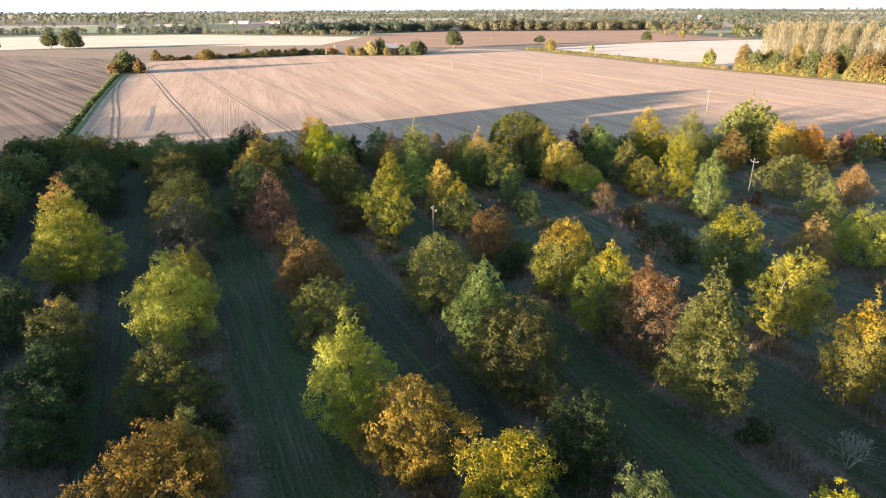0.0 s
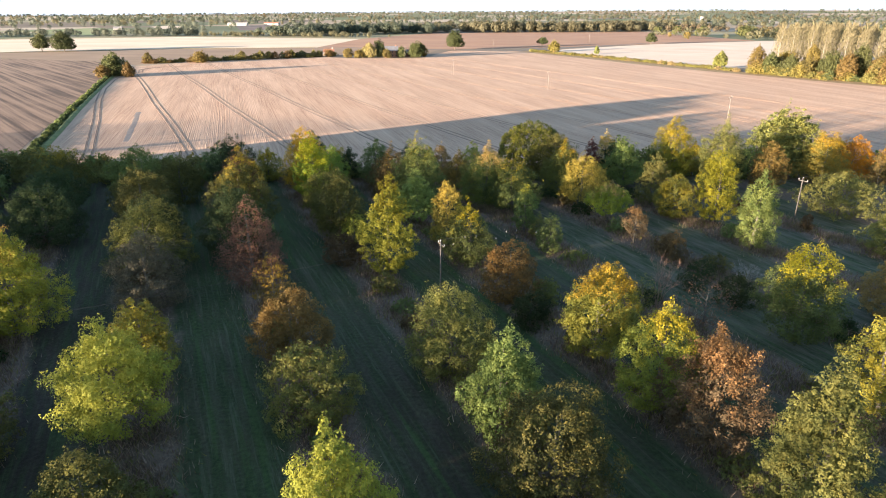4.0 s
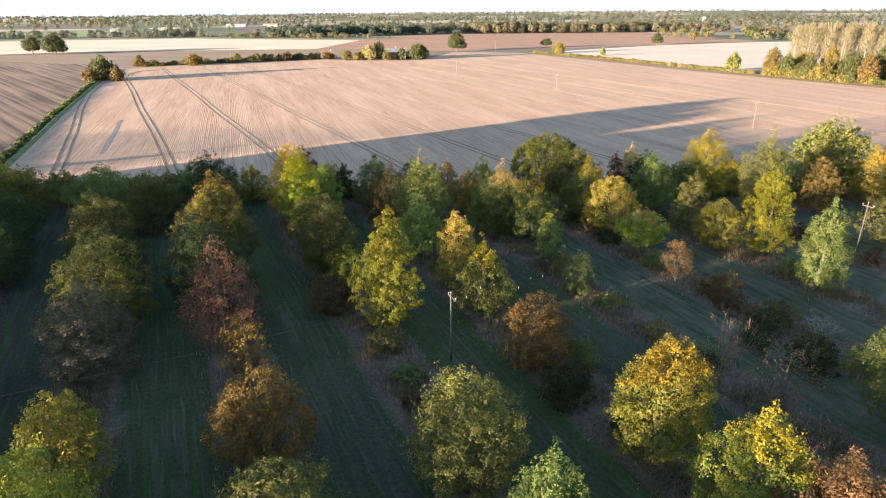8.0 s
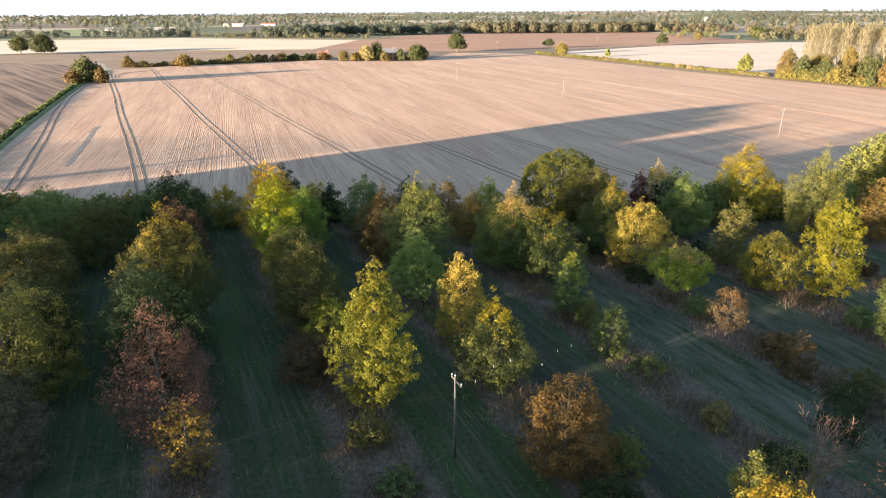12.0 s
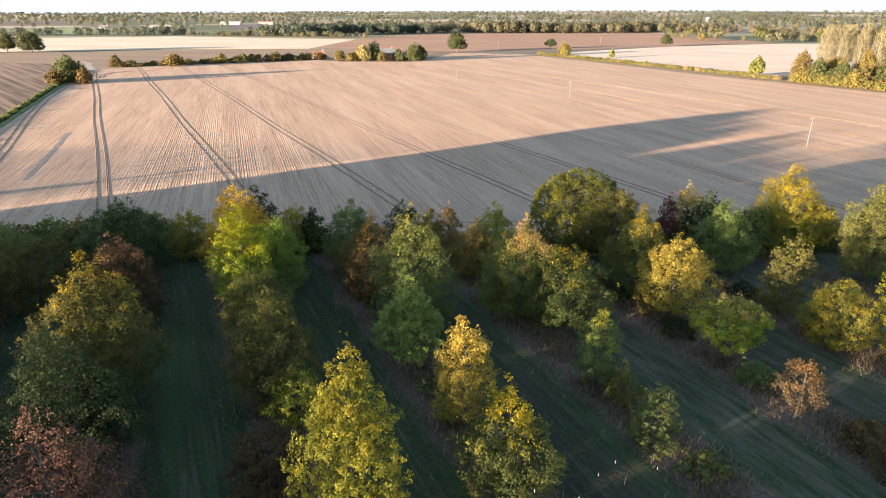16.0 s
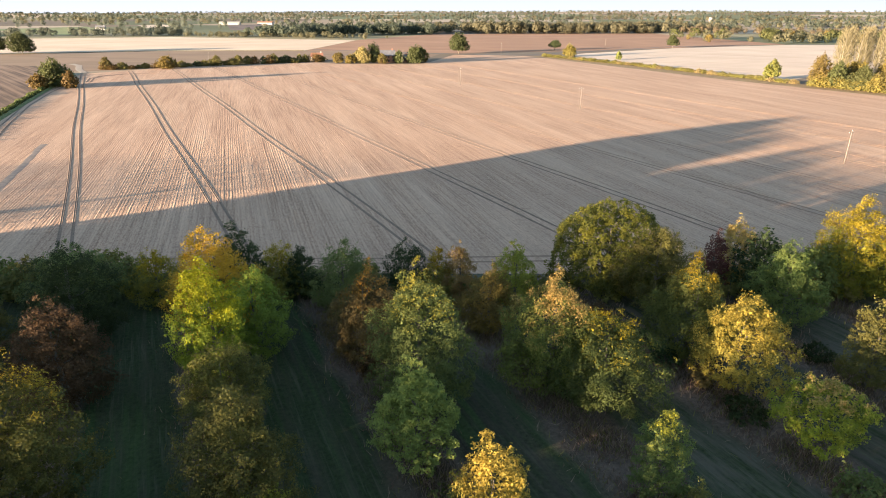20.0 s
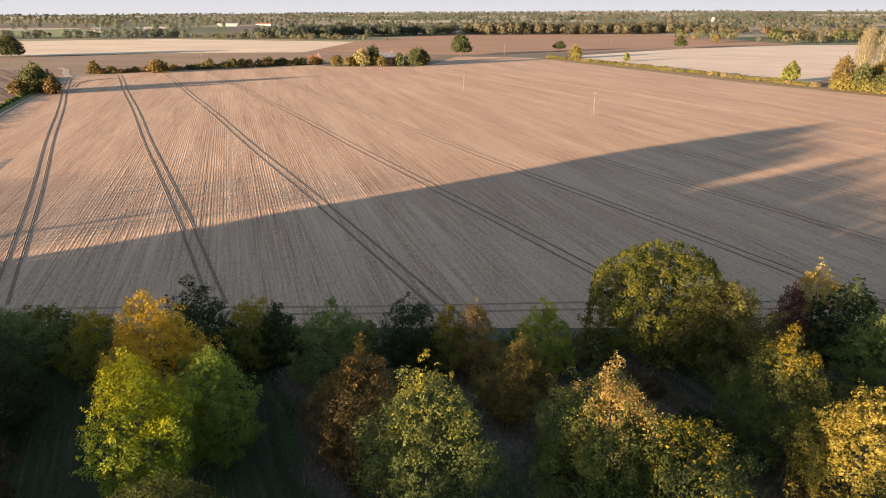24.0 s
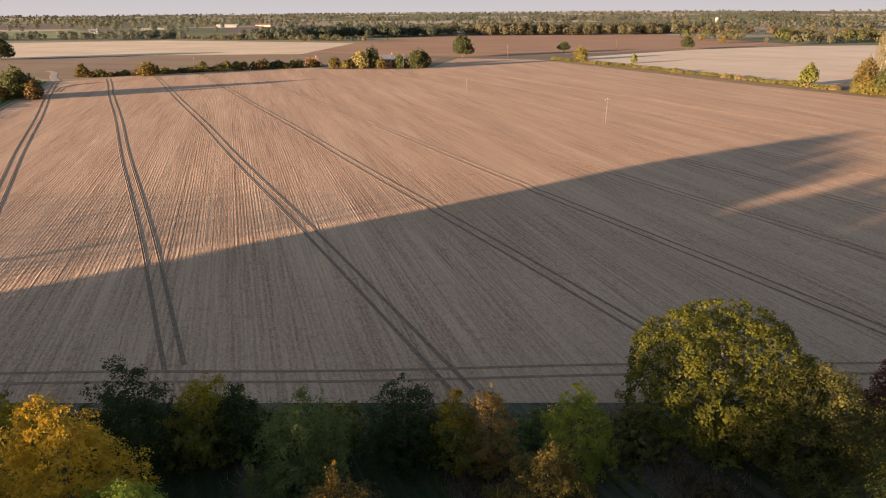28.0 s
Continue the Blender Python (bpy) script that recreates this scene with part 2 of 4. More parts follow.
BARK = bark_material()
STYLES = {
    # leaf colours: light, dark, turned tip, where the tip begins, words
    "mossy": ((0.155, 0.142, 0.042), (0.056, 0.062, 0.025), None, 0, "dark olive green leaves"),
    "greenpatch": ((0.105, 0.125, 0.040), (0.050, 0.068, 0.027), (0.350, 0.275, 0.045), 0.84, "dark green leaves with a few golden patches"),
    "fern": ((0.150, 0.170, 0.056), (0.090, 0.115, 0.044), (0.270, 0.240, 0.052), 0.80, "mid-green leaves yellowing at the top"),
    "duskgold": ((0.140, 0.128, 0.038), (0.054, 0.061, 0.023), (0.310, 0.230, 0.046), 0.80, "dark olive leaves with a golden top"),
    "apricot": ((0.190, 0.205, 0.055), (0.110, 0.135, 0.045), (0.470, 0.325, 0.125), 0.70, "green leaves with a pale apricot top"),
    "blush": ((0.290, 0.300, 0.050), (0.170, 0.200, 0.045), (0.400, 0.280, 0.120), 0.70, "yellow-green leaves with a pale pink top"),
    "ambergreen": ((0.385, 0.300, 0.076), (0.200, 0.186, 0.052), (0.420, 0.325, 0.084), 0.55, "warm amber leaves, greener below"),
    "goldbrown": ((0.275, 0.170, 0.042), (0.150, 0.105, 0.036), None, 0, "golden brown autumn leaves"),
    "birch": ((0.275, 0.255, 0.046), (0.145, 0.158, 0.037), (0.320, 0.275, 0.050), 0.70, "fine yellow-green birch-like leaves"),
    "patchgold": ((0.125, 0.130, 0.042), (0.058, 0.074, 0.029), (0.370, 0.290, 0.045), 0.70, "dark green leaves with patches of gold"),
    "yellow": ((0.300, 0.285, 0.056), (0.165, 0.190, 0.046), (0.465, 0.375, 0.060), 0.42, "bright yellow autumn leaves, greener below"),
    "yg": ((0.300, 0.285, 0.060), (0.180, 0.200, 0.050), None, 0, "yellow-green autumn leaves"),
    "lime": ((0.325, 0.300, 0.042), (0.19, 0.205, 0.04), None, 0, "bright lime-green leaves turning yellow"),
    "gold": ((0.250, 0.210, 0.046), (0.135, 0.138, 0.040), (0.435, 0.292, 0.040), 0.44, "golden yellow autumn leaves, greener below"),
    "orange": ((0.470, 0.258, 0.039), (0.330, 0.195, 0.045), None, 0, "orange autumn leaves"),
    "brown": ((0.302, 0.185, 0.078), (0.210, 0.143, 0.068), None, 0, "brown autumn leaves"),
    "darkbrown": ((0.140, 0.090, 0.046), (0.082, 0.056, 0.031), None, 0, "dark brown autumn leaves"),
    "greybrown": ((0.150, 0.122, 0.084), (0.072, 0.061, 0.042), None, 0, "thin grey-brown withered leaves"),
    "redbrown": ((0.250, 0.142, 0.088), (0.118, 0.080, 0.054), None, 0, "reddish brown autumn leaves"),
    "darkred": ((0.185, 0.075, 0.058), (0.105, 0.052, 0.043), None, 0, "dark red autumn leaves"),
    "green": ((0.165, 0.19, 0.068), (0.108, 0.138, 0.055), None, 0, "dull green leaves"),
    "darkgreen": ((0.058, 0.074, 0.030), (0.032, 0.046, 0.020), None, 0, "dark green leaves"),
    "olive": ((0.195, 0.178, 0.055), (0.126, 0.132, 0.051), None, 0, "olive green leaves turning brown"),
    "olivegreen": ((0.162, 0.178, 0.055), (0.111, 0.143, 0.051), None, 0, "olive green leaves"),
    "olivegold": ((0.274, 0.218, 0.050), (0.132, 0.143, 0.051), (0.345, 0.245, 0.045), 0.66, "olive leaves with a golden top"),
    "olivebrown": ((0.269, 0.207, 0.078), (0.180, 0.150, 0.068), None, 0, "olive brown leaves"),
    "goldgreen": ((0.295, 0.239, 0.043), (0.143, 0.156, 0.051), None, 0, "green and gold leaves"),
    "greenyellow": ((0.150, 0.160, 0.046), (0.085, 0.105, 0.036), (0.400, 0.305, 0.050), 0.80, "green leaves with a yellow top"),
    "orangegold": ((0.520, 0.290, 0.062), (0.320, 0.205, 0.054), None, 0, "orange-gold autumn leaves"),
    "pinkyellow": ((0.430, 0.274, 0.116), (0.261, 0.231, 0.081), None, 0, "yellow and pink autumn leaves"),
    "orangebrown": ((0.180, 0.130, 0.052), (0.100, 0.080, 0.037), (0.420, 0.235, 0.062), 0.80, "olive brown leaves with an orange top"),
    "oak": ((0.180, 0.162, 0.034), (0.044, 0.056, 0.020), None, 0, "dense dark green oak leaves"),
    "limegreen": ((0.206, 0.251, 0.050), (0.143, 0.186, 0.051), None, 0, "fresh green leaves"),
    "pale": ((0.283, 0.230, 0.105), (0.152, 0.127, 0.066), None, 0, "thin pale yellow leaves"),
    "freshgreen": ((0.240, 0.258, 0.080), (0.150, 0.182, 0.060), None, 0, "pale fresh green leaves"),
    "poplar": ((0.165, 0.144, 0.086), (0.118, 0.102, 0.064), None, 0, "thin pale beige leaves"),
    # far woods: distance haze is put into these greyed, evened leaf colours
    "far_hazy_green": ((0.112, 0.124, 0.095), (0.09, 0.102, 0.08), None, 0, "muted grey-green leaves"),
    "far_hazy_olive": ((0.138, 0.124, 0.078), (0.098, 0.094, 0.064), None, 0, "muted olive leaves"),
    "far_hazy_rust": ((0.165, 0.128, 0.084), (0.12, 0.098, 0.07), None, 0, "muted rusty leaves"),
    "far_hazy_dark": ((0.086, 0.098, 0.07), (0.062, 0.073, 0.055), None, 0, "dark muted leaves"),
    "yg_tip": ((0.310, 0.300, 0.055), (0.180, 0.205, 0.045), (0.430, 0.270, 0.095), 0.80, "yellow-green leaves with an orange top"),
    "pinktip": ((0.200, 0.135, 0.075), (0.115, 0.090, 0.054), (0.310, 0.185, 0.085), 0.60, "dark brown leaves with a pinkish orange top"),
    "darkolive": ((0.175, 0.152, 0.05), (0.092, 0.096, 0.038), (0.290, 0.200, 0.065), 0.88, "dark olive leaves with brown spikes at the top"),
    "greengold": ((0.230, 0.225, 0.046), (0.130, 0.150, 0.042), (0.400, 0.300, 0.055), 0.72, "green leaves below and golden ones above"),
    "yolive": ((0.195, 0.188, 0.055), (0.105, 0.122, 0.045), None, 0, "olive yellow-green leaves"),
    "edge_rust": ((0.155, 0.110, 0.043), (0.094, 0.070, 0.031), None, 0, "rusty olive leaves"),
    "edge_green": ((0.09, 0.098, 0.04), (0.055, 0.063, 0.029), None, 0, "dark green leaves"),
    "edge_gold": ((0.19, 0.152, 0.048), (0.115, 0.096, 0.037), None, 0, "dull golden leaves"),
    "field_green": ((0.07, 0.08, 0.036), (0.044, 0.052, 0.025), None, 0, "dense dark green leaves"),
    "rust_olive": ((0.240, 0.160, 0.055), (0.115, 0.088, 0.036), None, 0, "olive leaves turning rusty orange"),
    "bright_lime": ((0.225, 0.265, 0.042), (0.125, 0.170, 0.036), (0.360, 0.350, 0.044), 0.62, "bright lime-green leaves turning yellow above"),
    "dry": ((0.34, 0.255, 0.195), (0.20, 0.150, 0.115), None, 0, "dry straw"),
    "weed": ((0.185, 0.122, 0.092), (0.095, 0.068, 0.050), None, 0, "dead brown weeds"),
    "yellow_top": ((0.300, 0.290, 0.052), (0.170, 0.200, 0.045), (0.400, 0.335, 0.055), 0.50, "yellow-green leaves turning yellow above"),
    "hedge": ((0.15, 0.125, 0.045), (0.092, 0.083, 0.036), None, 0, "yellowing hedge leaves"),
}


def leaves_of(style):
    light, dark, tip, start, _ = STYLES[style]
    return leaf_material("leaves_" + style, light, dark, tip, start, 0.6 if style.startswith("far_") else 0.46)


# ---- mesh helpers ----
def mesh_part(name, me, mat, parent=None, label=""):
    me.materials.append(mat)
    ob = new(name, me)
    if parent:
        ob.parent = parent
    return tagged(ob, label=label)


def part(name, bm, mat, parent=None, label=""):
    me = bpy.data.meshes.new(name)
    bm.to_mesh(me)
    bm.free()
    return mesh_part(name, me, mat, parent, label)


def unit(a):
    return a / np.maximum(np.linalg.norm(a, axis=-1, keepdims=True), 1e-9)


def tris(name, co):
    """A mesh of loose triangles."""
    co = np.ascontiguousarray(co, np.float32).reshape(-1, 3)
    k = len(co) // 3
    me = bpy.data.meshes.new(name)
    me.vertices.add(3 * k)
    me.vertices.foreach_set("co", co.ravel())
    me.loops.add(3 * k)
    me.loops.foreach_set("vertex_index", np.arange(3 * k, dtype=np.int32))
    me.polygons.add(k)
    me.polygons.foreach_set("loop_start", np.arange(0, 3 * k, 3, dtype=np.int32))
    me.update(calc_edges=True)
    return me


def leaf_tris(rng, centre, normal, length, width):
    """Leaf sprays as pointed triangles at the centres, lying across the normals."""
    k = len(centre)
    side = unit(np.cross(normal, rng.normal(size=(k, 3))))
    a = (length * rng.uniform(0.65, 1.35, k))[:, None] * np.cross(normal, side)
    b = (width * rng.uniform(0.7, 1.3, k))[:, None] * side
    return np.stack([centre - a * 0.45 - b * 0.5, centre - a * 0.35 + b * 0.5, centre + a * 0.6], 1)


def tube(points, radii, seg=6):
    """A bent, tapered round bar: corners and faces."""
    pts = [Vector(p) for p in points]
    v, f = [], []
    for i, p in enumerate(pts):
        d = (pts[min(i + 1, len(pts) - 1)] - pts[max(i - 1, 0)]).normalized()
        s = d.cross(Vector((0.31, 0.95, 0.07))).normalized()
        u = d.cross(s)
        for k in range(seg):
            a = 2 * math.pi * k / seg
            v.append(p + (s * math.cos(a) + u * math.sin(a)) * radii[i])
    for i in range(len(pts) - 1):
        for k in range(seg):
            q, w = i * seg + k, i * seg + (k + 1) % seg
            f.append((q, w, w + seg, q + seg))
    f.append(tuple(range(seg))[::-1])
    f.append(tuple(range((len(pts) - 1) * seg, len(pts) * seg)))
    return v, f


def joined(tubes):
    v, f = [], []
    for tv, tf in tubes:
        f += [tuple(i + len(v) for i in q) for q in tf]
        v += tv
    me = bpy.data.meshes.new("bars")
    me.from_pydata(v, [], f)
    for p in me.polygons:
        p.use_smooth = len(p.vertices) == 4
    return me


PROFILES = {
    "round": ([0, 0.1, 0.32, 0.6, 0.85, 1], [0.62, 0.92, 1.0, 0.90, 0.56, 0.10]),
    "dome": ([0, 0.1, 0.32, 0.6, 0.85, 1], [0.7, 0.95, 1.0, 0.94, 0.68, 0.2]),
    "oval": ([0, 0.12, 0.35, 0.6, 0.8, 1], [0.6, 0.92, 1.0, 0.80, 0.48, 0.05]),
    "cone": ([0, 0.08, 0.3, 0.6, 0.85, 1], [0.6, 0.95, 1.0, 0.62, 0.3, 0.05]),
    "column": ([0, 0.1, 0.4, 0.7, 0.9, 1], [0.6, 0.9, 1.0, 0.88, 0.62, 0.2]),
    "vase": ([0, 0.2, 0.5, 0.75, 0.9, 1], [0.3, 0.6, 1.0, 0.95, 0.7, 0.3]),
}
SEED = [10]


def crown_points(rng, h, w, low, shape, count, lump, spike, uneven):
    """Places and outward ways of leaves in the many small rounded clumps that make up a crown."""
    ks, kr = PROFILES[shape]
    tall = h - low
    clumps = int((55 + 4.6 * w * tall) / lump**1.4)
    s = rng.uniform(0.0, 1.0, clumps * 4)
    s = s[rng.uniform(0, 1, len(s)) < np.interp(s, ks, kr) + 0.10][:clumps]
    s = np.r_[s, 0.9, 0.95, 0.98, 1.0]
    k = len(s)
    ang = np.arange(k) * 2.39996 + rng.normal(0, 0.5, k)
    # an uneven outline: the reach of the crown changes round the trunk and with height
    ph = rng.uniform(0, 6.28, 6)
    reach = 0.97 + uneven * (0.13 * np.sin(ang * 2 + ph[0] + s * 4) + 0.12 * np.sin(ang * 3 + ph[1] - s * 7) + 0.09 * np.sin(ang * 5 + ph[2] + s * 12) + rng.normal(0, 0.085, k))
    wide = np.interp(s, ks, kr)
    size = lump * (0.26 + 0.042 * min(w, tall)) * rng.uniform(0.45, 1.4, k) * np.clip(wide + 0.45, 0.6, 1.0)
    rad = np.maximum(wide * reach * w * 0.47 - size * 0.5, 0.0) * np.where(rng.uniform(0, 1, k) < 0.3, rng.uniform(0.45, 0.86, k), 1.0)
    lift = np.interp(s, [0, 0.35, 0.8, 1], [0.0, 0.30, 0.9, 1.4]) + rng.normal(0, 0.16, k)
    way = np.stack([np.cos(ang) * np.cos(lift), np.sin(ang) * np.cos(lift), np.sin(lift)], 1)
    hill = 0.98 + uneven * (0.055 * np.sin(ang * 2 + ph[3]) + 0.045 * np.sin(ang * 4 + ph[4]) + rng.normal(0, 0.03, k))
    c = np.stack([np.cos(ang) * rad, np.sin(ang) * rad, low + s * (tall - size * 0.9) * np.where(s > 0.5, hill, 1.0)], 1)
    lean = rng.normal(0, 0.035, 2) * w
    c[:, :2] += lean * s[:, None]
    share = size**2 / (size**2).sum()
    pick = rng.choice(k, count, p=share)
    d = unit(rng.normal(size=(count, 3)) + way[pick] * 0.75)
    r = size[pick] * rng.uniform(0.5, 1.08, count)
    sprig = np.where(rng.uniform(0, 1, count) < 0.22, rng.uniform(0, 1, count) * spike * (0.35 + 0.9 * (rng.uniform(0, 1, k) < 0.3))[pick], 0.0) * size[pick]
    p = c[pick] + d * r[:, None] * np.array([1, 1, 0.82]) * np.where(sprig > 0, 0.45, 1.0)[:, None] + way[pick] * (sprig * 1.3)[:, None] + np.array([0, 0, 0.5]) * sprig[:, None]
    out = unit(d * 0.7 + way[pick] * 0.35 + rng.normal(size=(count, 3)) * 0.5 + np.array([0, 0, 0.3]))
    return p, out, c * np.array([0.85, 0.85, 0.95]), size


def crown_tris(rng, h, w, low, style, shape, dense, leaf, lump=1.0, core=12, spike=0.6, uneven=1.0):
    """All leaf triangles of one crown, and the middles of its boughs."""
    count = int(np.clip(w * h * 98 * dense * (0.25 / leaf) ** 1.7, 260, 34000))
    p, out, c, size = crown_points(rng, h, w, low * h, shape, count, lump, spike, uneven)
    k = int(30 + 1.5 * w * h * (1 - low)) * core // 2
    ks, kr = PROFILES[shape]
    f, a = rng.uniform(0.04, 0.85, k), rng.uniform(0, 6.28, k)
    r = np.interp(f, ks, kr) * w * 0.5 * np.sqrt(rng.uniform(0.02, 0.42, k))
    inner = np.stack([np.cos(a) * r, np.sin(a) * r, low * h + f * h * (1 - low) * 0.95], 1)
    big = min(0.05 * w, 0.2 + leaf)
    return np.concatenate([leaf_tris(rng, p, out, leaf * 1.25, leaf * 0.95), leaf_tris(rng, inner, unit(rng.normal(size=(k, 3))), big, big * 0.8)]), c


def grove(name, rows, words, category="hedge", shape="round", low=0.02, leaf=0.6, dense=1.0, stems=False, core=12):
    """Many trees or bushes that nobody would count, as one object for each leaf colour; rows of x, y, height, width, style."""
    for st in sorted({r[4] for r in rows}):
        SEED[0] += 1
        rg = np.random.default_rng(SEED[0])
        got, bars = [], []
        for x, y, h, w, _ in (r for r in rows if r[4] == st):
            t, _ = crown_tris(rg, h, w, low, st, shape, dense, leaf, core=core)
            got.append(t + np.array([x, y, 0.0]))
            bars.append(tube([(x, y, -0.1), (x, y, h * 0.5), (x + 0.2, y, h * 0.92)], [0.012 * h + 0.05, 0.01 * h + 0.03, 0.03], 5))
        ob = mesh_part(name, tris(name, np.concatenate(got)), leaves_of(st))
        tagged(ob, words, category, kind="stuff")
        if stems:
            mesh_part("trunk", joined(bars), BARK, ob, "slender grey trunks")


def tree(x, y, h, w, style, shape="round", low=0.08, dense=0.82, leaf=0.135, lump=0.0, spike=0.7, core=12, uneven=1.0, kind="tree", words="", group="plantation trees"):
    """A broadleaf tree with trunk, limbs and a crown of many leaf sprays."""
    SEED[0] += 1
    rng = np.random.default_rng(SEED[0])
    base = new(kind)
    base.location = (x, y, 0.0)
    crown, c = crown_tris(rng, h, w, low, style, shape, dense, leaf, lump or rng.uniform(0.8, 1.15), core, spike, uneven)
    mesh_part("crown", tris("crown", crown), leaves_of(style), base)
    r0 = 0.016 * h + 0.03
    bend = rng.normal(0, 0.02 * h, 2)
    stem = [(0, 0, -0.15), (bend[0] * 0.3, bend[1] * 0.3, h * 0.25), (bend[0], bend[1], h * 0.55), (bend[0] * 0.5, 0, h * 0.78)]
    bars = [tube(stem, [r0 * 1.25, r0, r0 * 0.6, 0.02], 7)]
    for i in rng.choice(len(c), min(9, len(c)), replace=False):
        q = Vector(c[i])
        z = min(max(q.z - 0.45 * math.hypot(q.x, q.y) - 0.4, h * 0.12), h * 0.55)
        a = Vector((0, 0, z))
        bars.append(tube([a, a.lerp(q, 0.5) + Vector((0, 0, -0.05 * h * 0.3)), a.lerp(q, 0.85)], [r0 * 0.45, r0 * 0.28, 0.015], 5))
    mesh_part("trunk", joined(bars), BARK, base)
    plain = f"broadleaf tree with {STYLES[style][4]}"
    if len(plain.split()) < 9:
        plain += " in a grassy row"
    tagged(base, words or plain, "tree" if kind == "tree" else "shrub", group)
    return base


def shrub(x, y, h, w, style, **more):
    more.setdefault("low", 0.03)
    more.setdefault("words", f"low bush with {STYLES[style][4]}")
    return tree(x, y, h, w, style, kind="shrub", group="plantation shrubs", **more)


def bare_shrub(x, y, h, w, tone, words):
    """A leafless small tree: a few leaning stems that fork again and again into thin twigs."""
    SEED[0] += 1
    rng = np.random.default_rng(SEED[0])
    bars = []

    def fork(at, way, length, radius, level):
        bend = (way + Vector(rng.normal(0, 0.12, 3))).normalized()
        mid = at + way * length * 0.5
        end = mid + bend * length * 0.5
        bars.append(tube([at, mid, end], [radius, radius * 0.8, radius * 0.55], 5 if level < 2 else 3))
        if level == 4:
            return
        for i in range(3 if level < 3 else 4):
            start = mid.lerp(end, rng.uniform(0.0, 1.0) if i else 1.0)
            out = (bend + Vector(rng.normal(0, 0.42, 3)) + Vector((0, 0, 0.16))).normalized()
            fork(start, out, length * rng.uniform(0.55, 0.8), max(radius * 0.5, 0.009), level + 1)

    for i in range(4):
        a = i * 1.57 + rng.uniform(-0.5, 0.5)
        lean = rng.uniform(0.15, 0.5) * min(w / h, 1.2)
        fork(Vector((0, 0, -0.1)), Vector((math.cos(a) * lean, math.sin(a) * lean, 1)).normalized(), h * 0.34, 0.05, 0)
    ob = mesh_part("bare_shrub", joined(bars), plain_material("twigs_" + tone, *TWIGS[tone]))
    ob.location = (x, y, 0)
    return tagged(ob, words, "shrub", "plantation shrubs")


TWIGS = {"grey": ((0.22, 0.20, 0.18), (0.36, 0.33, 0.30)), "pink": ((0.20, 0.12, 0.09), (0.30, 0.18, 0.13))}


def sheet(name, outline, z, mat, words=""):
    """A level piece of ground inside an outline."""
    bm = bmesh.new()
    bm.faces.new([bm.verts.new((x, y, z)) for x, y in outline])
    bmesh.ops.triangulate(bm, faces=bm.faces[:])
    bmesh.ops.recalc_face_normals(bm, faces=bm.faces[:])
    if bm.faces[:][0].normal.z < 0:
        bmesh.ops.reverse_faces(bm, faces=bm.faces[:])
    ob = part(name, bm, mat)
    return tagged(ob, words, kind="structure")


# ---- the ground ----
def land(x, y):
    """The far country rises gently, more so towards the right."""
    f = min(max((y - 1700) / 2900, 0.0), 1.0)
    f = f * f * (3 - 2 * f)
    return f * max(0.0, 13 + 20 * x / 3400)


def far_ground():
    bm = bmesh.new()
    xs, ys = np.linspace(-4600, 4600, 24), [-500, 400, 1000, 1700] + list(np.linspace(2000, 4750, 14))
    grid = [[bm.verts.new((x, y, land(x, y) - 0.02)) for x in xs] for y in ys]
    for r0, r1 in zip(grid, grid[1:]):
        for i in range(len(xs) - 1):
            bm.faces.new((r0[i], r0[i + 1], r1[i + 1], r1[i]))
    return tagged(part("ground", bm, farmland_material()), "far farmland in a patchwork of fields, rising to the horizon", kind="structure")


far_ground()
FAR_GREEN = [(-770, 1120), (-733, 1190), (-690, 1325), (-560, 1130), (-513, 1018), (-502, 930), (-560, 960), (-660, 1063)]
FAR_PALE = [(-628, 1402), (-626, 1516), (-540, 1370), (-530, 1239)]
FAR_DARK = [(-456, 1440), (-390, 1583), (-330, 1380), (-277, 1139), (-363, 1170)]
sheet("far_field", FAR_GREEN, 0.05, soil_material("young_crop", (0.12, 0.15, 0.06), (0.17, 0.20, 0.085), 30, 0.06), "pale green far field of young crop")
sheet("far_field", FAR_PALE, 0.05, soil_material("far_stubble", (0.38, 0.30, 0.22), (0.46, 0.38, 0.29), 30, 0.06), "pale far stubble field")
sheet("far_field", FAR_DARK, 0.05, soil_material("far_plough", (0.085, 0.062, 0.058), (0.13, 0.098, 0.088), 30, 0.06), "dark purplish far ploughed field")
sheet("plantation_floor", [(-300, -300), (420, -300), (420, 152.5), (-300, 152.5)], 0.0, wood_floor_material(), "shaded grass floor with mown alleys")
FIELD = [(-101, 152.5), (-138, 245), (-172, 335), (-188, 385), (-204, 424), (-180, 458), (-150, 476), (-90, 508), (-72, 497), (-22, 497), (-12, 515), (6, 588),
         (62, 576), (98, 512), (148, 408), (188, 345), (216, 304), (300, 200), (340, 152.5)]
sheet("stubble_field", FIELD, 0.01, stubble_material(), "pale harvested stubble field with drilled rows")
sheet("ploughed_field", [(-104, 152.5), (-141, 245), (-177, 335), (-196, 390), (-222, 440), (-250, 470), (-342, 500), (-1000, 640), (-1000, 152.5)], 0.012,
      soil_material("ploughed_soil", (0.048, 0.029, 0.021), (0.200, 0.130, 0.090), 43, 0.36, crisp=0.07), "brown ploughed field with straight furrows")
sheet("harrowed_field", [(-250, 471), (-214, 436), (-182, 463), (-150, 484), (-90, 516), (-74, 520), (-20, 520), (-6, 592), (-60, 622), (-124, 632), (-247, 620), (-387, 560), (-1000, 660), (-1000, 641), (-342, 501)],
      0.014, soil_material("harrowed_soil", (0.15, 0.10, 0.067), (0.22, 0.152, 0.102), 80, 0.12), "dull brown harrowed field")
